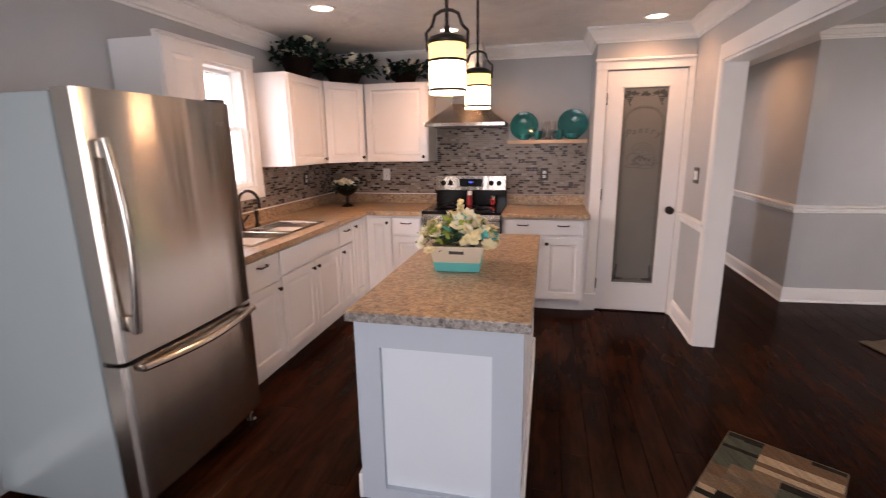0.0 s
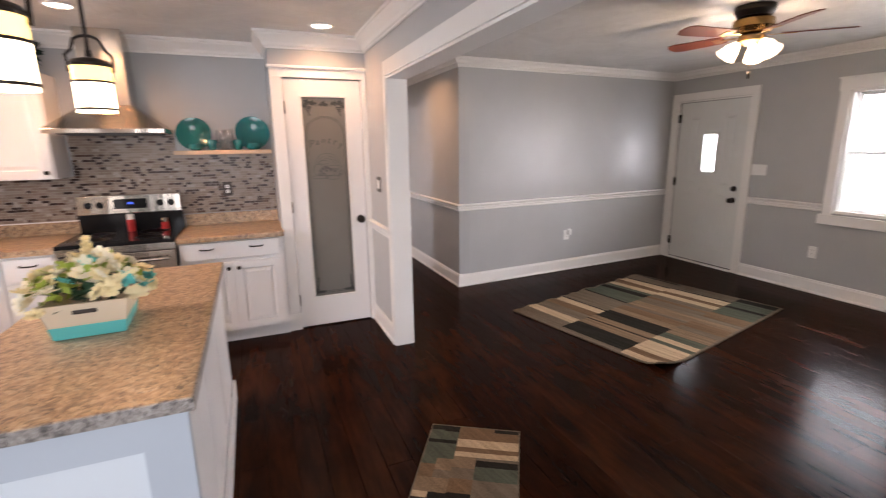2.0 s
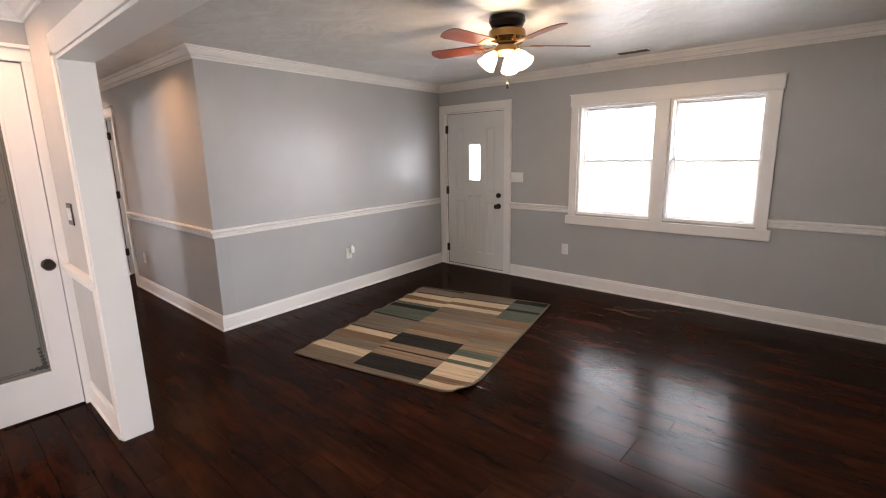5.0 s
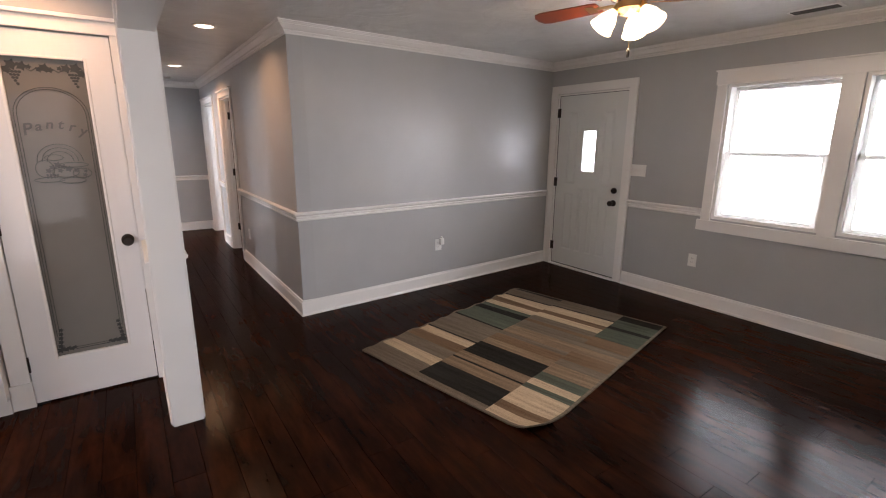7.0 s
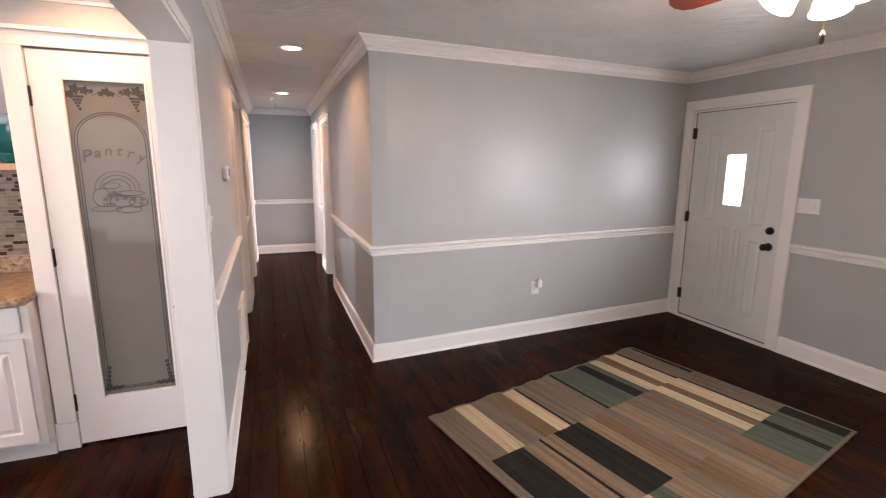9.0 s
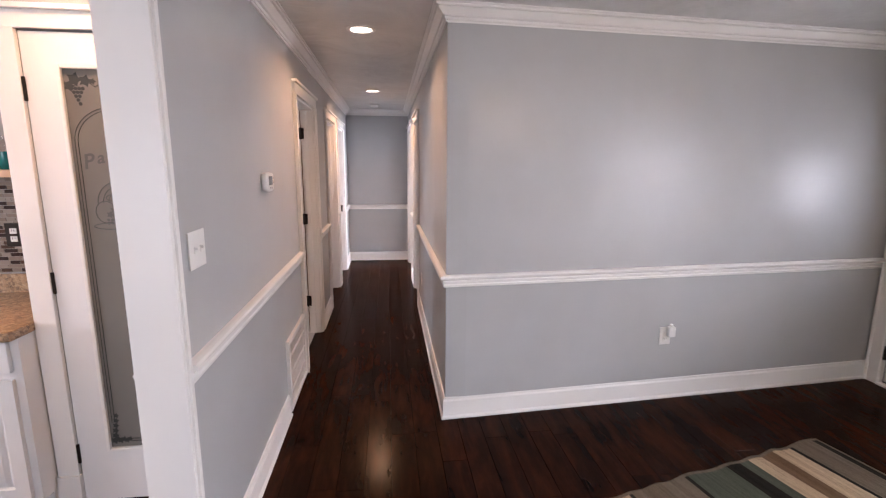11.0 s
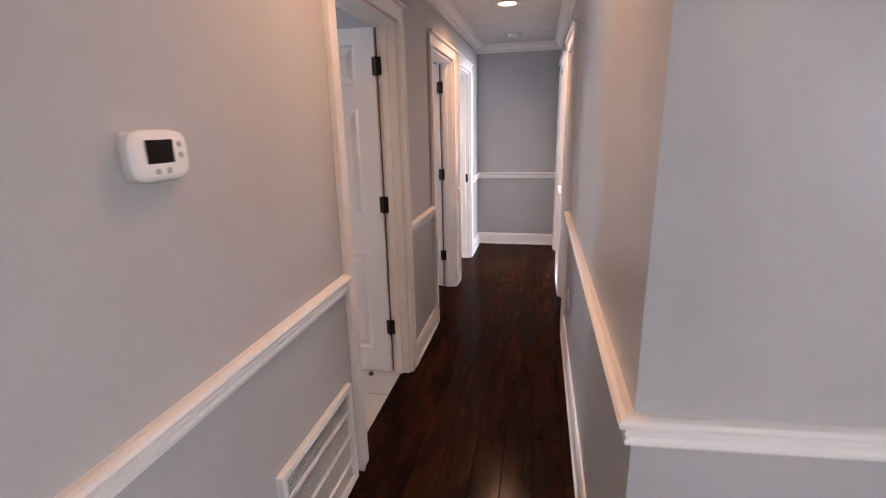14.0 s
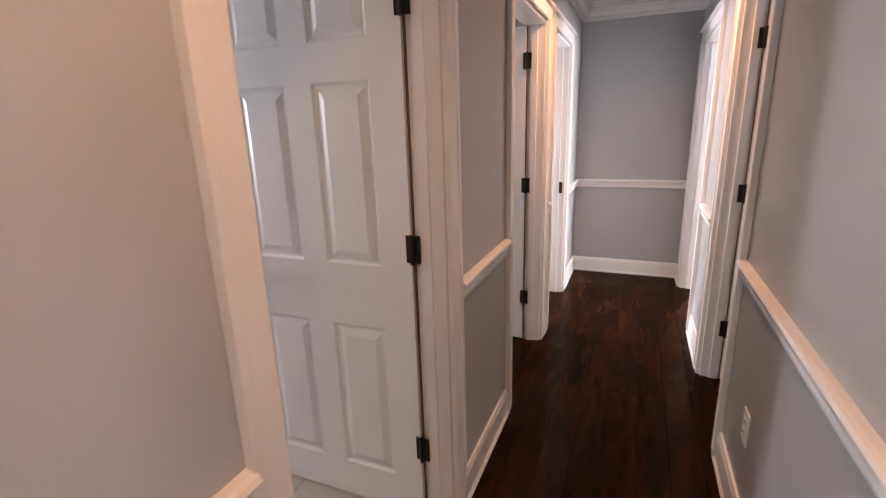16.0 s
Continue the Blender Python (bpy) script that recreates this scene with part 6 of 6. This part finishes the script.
def leaves(bm, centre, spread, n, size):
    for k in range(n):
        at = Vector(centre) + Vector((rf.uniform(-1, 1) * spread[0], rf.uniform(-1, 1) * spread[1], rf.uniform(-1, 1) * spread[2]))
        m = Matrix.Translation(at) @ Euler((rf.uniform(-0.9, 0.9), rf.uniform(-0.9, 0.9), rf.uniform(0, 6.3))).to_matrix().to_4x4()
        s = size * rf.uniform(0.7, 1.3)
        a = [bm.verts.new(m @ Vector(p)) for p in ((0, 0, 0), (s * 0.5, -s * 0.26, 0.06 * s), (s, 0, 0), (s * 0.5, s * 0.26, 0.06 * s))]
        bm.faces.new((a[0], a[1], a[2]))
        bm.faces.new((a[0], a[2], a[3]))


def box_planter(cx, cy, z, turn):
    t = Matrix.Translation((cx, cy, z)) @ Matrix.Rotation(radians(turn), 4, "Z")
    p = thing("flower_box", (cx, cy, z), "cream wooden box with aqua base full of cream flowers", "flower arrangement")
    def tapered(h0, h1, w0, w1, d0, d1, th):
        bm = bmesh.new()
        rings = []
        for w, d, h in ((w0, d0, h0), (w1, d1, h1), (w1 - th, d1 - th, h1), (w0 - th, d0 - th, h0 + 0.002)):
            rings.append([bm.verts.new((sx * w, sy * d, h)) for sx, sy in ((-1, -1), (1, -1), (1, 1), (-1, 1))])
        for ra, rb in zip(rings, rings[1:]):
            for i in range(4):
                bm.faces.new((ra[i], ra[(i + 1) % 4], rb[(i + 1) % 4], rb[i]))
        bm.faces.new(rings[0][::-1])
        bm.faces.new(rings[-1])
        bm.transform(t)
        return bm
    part("base_band", tapered(0.001, 0.048, 0.106, 0.115, 0.126, 0.135, 0.012), AQUA, p, "aqua painted lower band")
    part("box", tapered(0.048, 0.130, 0.114, 0.131, 0.134, 0.151, 0.012), CREAMWOOD, p, "cream weathered wooden box")
    bm = bmesh.new()
    box(bm, -0.036, 0.036, -0.1485, -0.138, 0.092, 0.108, bevel=0.004)
    bm.transform(t)
    part("handle_slot", bm, BRONZE, p, "dark handle slot")
    bm = bmesh.new()
    leaves(bm, (0, 0, 0.155), (0.13, 0.14, 0.04), 90, 0.055)
    bm.transform(t)
    part("foliage", bm, GREEN, p)["kind"] = "stuff"
    bm = bmesh.new()
    leaves(bm, (-0.10, -0.06, 0.18), (0.07, 0.08, 0.04), 26, 0.06)
    leaves(bm, (0.06, 0.02, 0.21), (0.08, 0.08, 0.03), 18, 0.05)
    bm.transform(t)
    part("pale_foliage", bm, LIME, p)["kind"] = "stuff"
    spots = [(rf.uniform(-0.185, 0.185), rf.uniform(-0.17, 0.17)) for k in range(96)]
    for k, (u, v) in enumerate(spots):
        bm = bmesh.new()
        bloom(bm, (u, v, 0.245 - 2.6 * (u * u + v * v) + rf.uniform(-0.02, 0.025)), rf.uniform(0.026, 0.042))
        bm.transform(t)
        part("bloom", bm, (PETAL, PETAL_WHITE, PETAL, LIME, PETAL, PETAL_WHITE, PETAL, PETAL_WHITE, PETAL, PETAL_WHITE, PETAL, AQUA, PETAL_WHITE, LIME, PETAL, PETAL_WHITE, PETAL)[k % 17], p)
    bm = bmesh.new()
    for k in range(14):
        bloom(bm, (0.0 + rf.uniform(-0.012, 0.012), 0.02 + rf.uniform(-0.012, 0.012), 0.25 + 0.006 * k), 0.017)
    bm.transform(t)
    part("bloom", bm, PETAL, p)


box_planter(-2.575, -2.40, 0.854, 3)


def cabinet_flowers(cx, cy, z, w, h, label, pot=True):
    p = thing("flower_basket", (cx, cy, z), label, "flower arrangement", "flowers on the cabinets")
    bm = bmesh.new()
    lathe(bm, [(w * 0.5, z + 0.001), (w * 0.72, z + h * 0.4), (w * 0.75, z + h * 0.45), (w * 0.6, z + h * 0.42)], (cx, cy, 0), 20)
    part("basket", bm, BASKET, p, "dark woven basket", True)
    bm = bmesh.new()
    leaves(bm, (cx, cy, z + h * 0.62), (w * 1.15, w * 0.6, h * 0.30), 260, 0.075)
    part("foliage", bm, SHADED_GREEN, p)["kind"] = "stuff"
    for k in range(9):
        bm = bmesh.new()
        bloom(bm, (cx + rf.uniform(-1, 1) * w, cy + rf.uniform(-0.8, 0.5) * w, z + h * rf.uniform(0.55, 0.95)), 0.042)
        part("bloom", bm, PETAL_WHITE, p)


cabinet_flowers(-4.20, -0.95, 2.021, 0.19, 0.30, "dark basket of cream silk flowers above the cabinets")
cabinet_flowers(-4.02, -0.45, 2.021, 0.25, 0.235, "dark basket of cream silk flowers in the cabinet corner")
cabinet_flowers(-3.50, -0.22, 2.021, 0.165, 0.20, "low dark basket of cream silk flowers above the cabinets")
bw = thing("flower_bowl", (-4.08, -0.40, ZC), "dark pedestal bowl of cream flowers in the counter corner", "flower arrangement")
bm = bmesh.new()
lathe(bm, [(0.06, ZC + 0.001), (0.055, ZC + 0.01), (0.018, ZC + 0.03), (0.018, ZC + 0.10), (0.09, ZC + 0.14), (0.12, ZC + 0.19), (0.11, ZC + 0.19), (0.03, ZC + 0.14)], (-4.08, -0.40, 0), 26)
part("bowl", bm, BRONZE, bw, "", True)
bm = bmesh.new()
leaves(bm, (-4.08, -0.40, ZC + 0.20), (0.12, 0.12, 0.04), 70, 0.06)
part("foliage", bm, SHADED_GREEN, bw)["kind"] = "stuff"
for k in range(8):
    bm = bmesh.new()
    bloom(bm, (-4.08 + rf.uniform(-0.12, 0.12), -0.40 + rf.uniform(-0.12, 0.12), ZC + 0.24 + rf.uniform(-0.02, 0.02)), 0.04)
    part("bloom", bm, PETAL_WHITE, bw)

# ---- floors laid in pieces ----
bath = structure("floor_bath", boxes((XA, -1.005, YK + 0.1, 1.95, -0.011, -0.006)), GROUT, "pale tile floor beyond the first hall door", "floor")
bm = bmesh.new()
box(bm, 0.002, 0.303, 0.002, 0.303, -0.006, 0.001, bevel=0.0015)
tile_mesh = mesh_of("tile", bm, TILE_FLOOR)
for i in range(11):
    for j in range(6):
        x, y = -1.005 - 0.305 * (i + 1), 0.10 + 0.305 * j
        if x > XA - 0.05:
            ob = new("tile", tile_mesh)
            ob.parent = bath
            ob.matrix_basis = Matrix.Translation((x, y, 0))

rp = random.Random(3)
PW = 0.132
floor_ob = bpy.data.objects["floor"]


def plank_rows(length):
    c = 0.0016
    w, l = PW - 0.0006, length - 0.0008
    v = [(0.0004, 0.0004, -0.011), (w, 0.0004, -0.011), (w, l, -0.011), (0.0004, l, -0.011), (0.0004, 0.0004, -c), (w, 0.0004, -c), (w, l, -c), (0.0004, l, -c),
         (c, c, 0), (w - c, c, 0), (w - c, l - c, 0), (c, l - c, 0)]
    f = [(8, 9, 10, 11)] + [(a, (a + 1) % 4, (a + 1) % 4 + 4, a + 4) for a in range(4)] + [(a + 4, (a + 1) % 4 + 4, (a + 1) % 4 + 8, a + 8) for a in range(4)]
    return v, f


LENGTHS = (0.62, 0.93, 1.22, 1.52)
plank_mesh = {}
for L in LENGTHS:
    me = bpy.data.meshes.new("plank")
    me.from_pydata(*[plank_rows(L)[0], [], plank_rows(L)[1]])
    me.materials.append(FLOOR)
    plank_mesh[L] = me
far_v, far_f = [], []
singles = 0
x = XA
while x < XW:
    y = YB - rp.random() * 1.4
    while y < YE:
        L = rp.choice(LENGTHS)
        in_bath = x < -1.005 - PW and y + L > YK + 0.1 and y < 1.95
        if in_bath and y < YK + 0.1:
            L = min(LENGTHS, key=lambda q: abs(y + q - (YK + 0.15)))
            in_bath = y > YK - 0.5
        if not in_bath:
            near = -3.3 < x < 2.3 and -4.2 < y < 2.6
            if near and singles < 300:
                ob = new("plank", plank_mesh[L])
                ob.parent = floor_ob
                ob.matrix_basis = Matrix.Translation((x, y, 0))
                singles += 1
            else:
                lo = max(y, YB if x < XL else YR)
                hi = min(y + L, YE)
                if hi - lo < 0.02:
                    y += L
                    continue
                v, f = plank_rows(hi - lo)
                k = len(far_v)
                far_v += [(min(a + x, XW), b + lo, c) for a, b, c in v]
                far_f += [tuple(q + k for q in face) for face in f]
        y += L
    x += PW
me = bpy.data.meshes.new("planks")
me.from_pydata(far_v, [], far_f)
me.materials.append(FLOOR)
ob = new("planks", me)
ob.parent = floor_ob
ob["kind"] = "stuff"
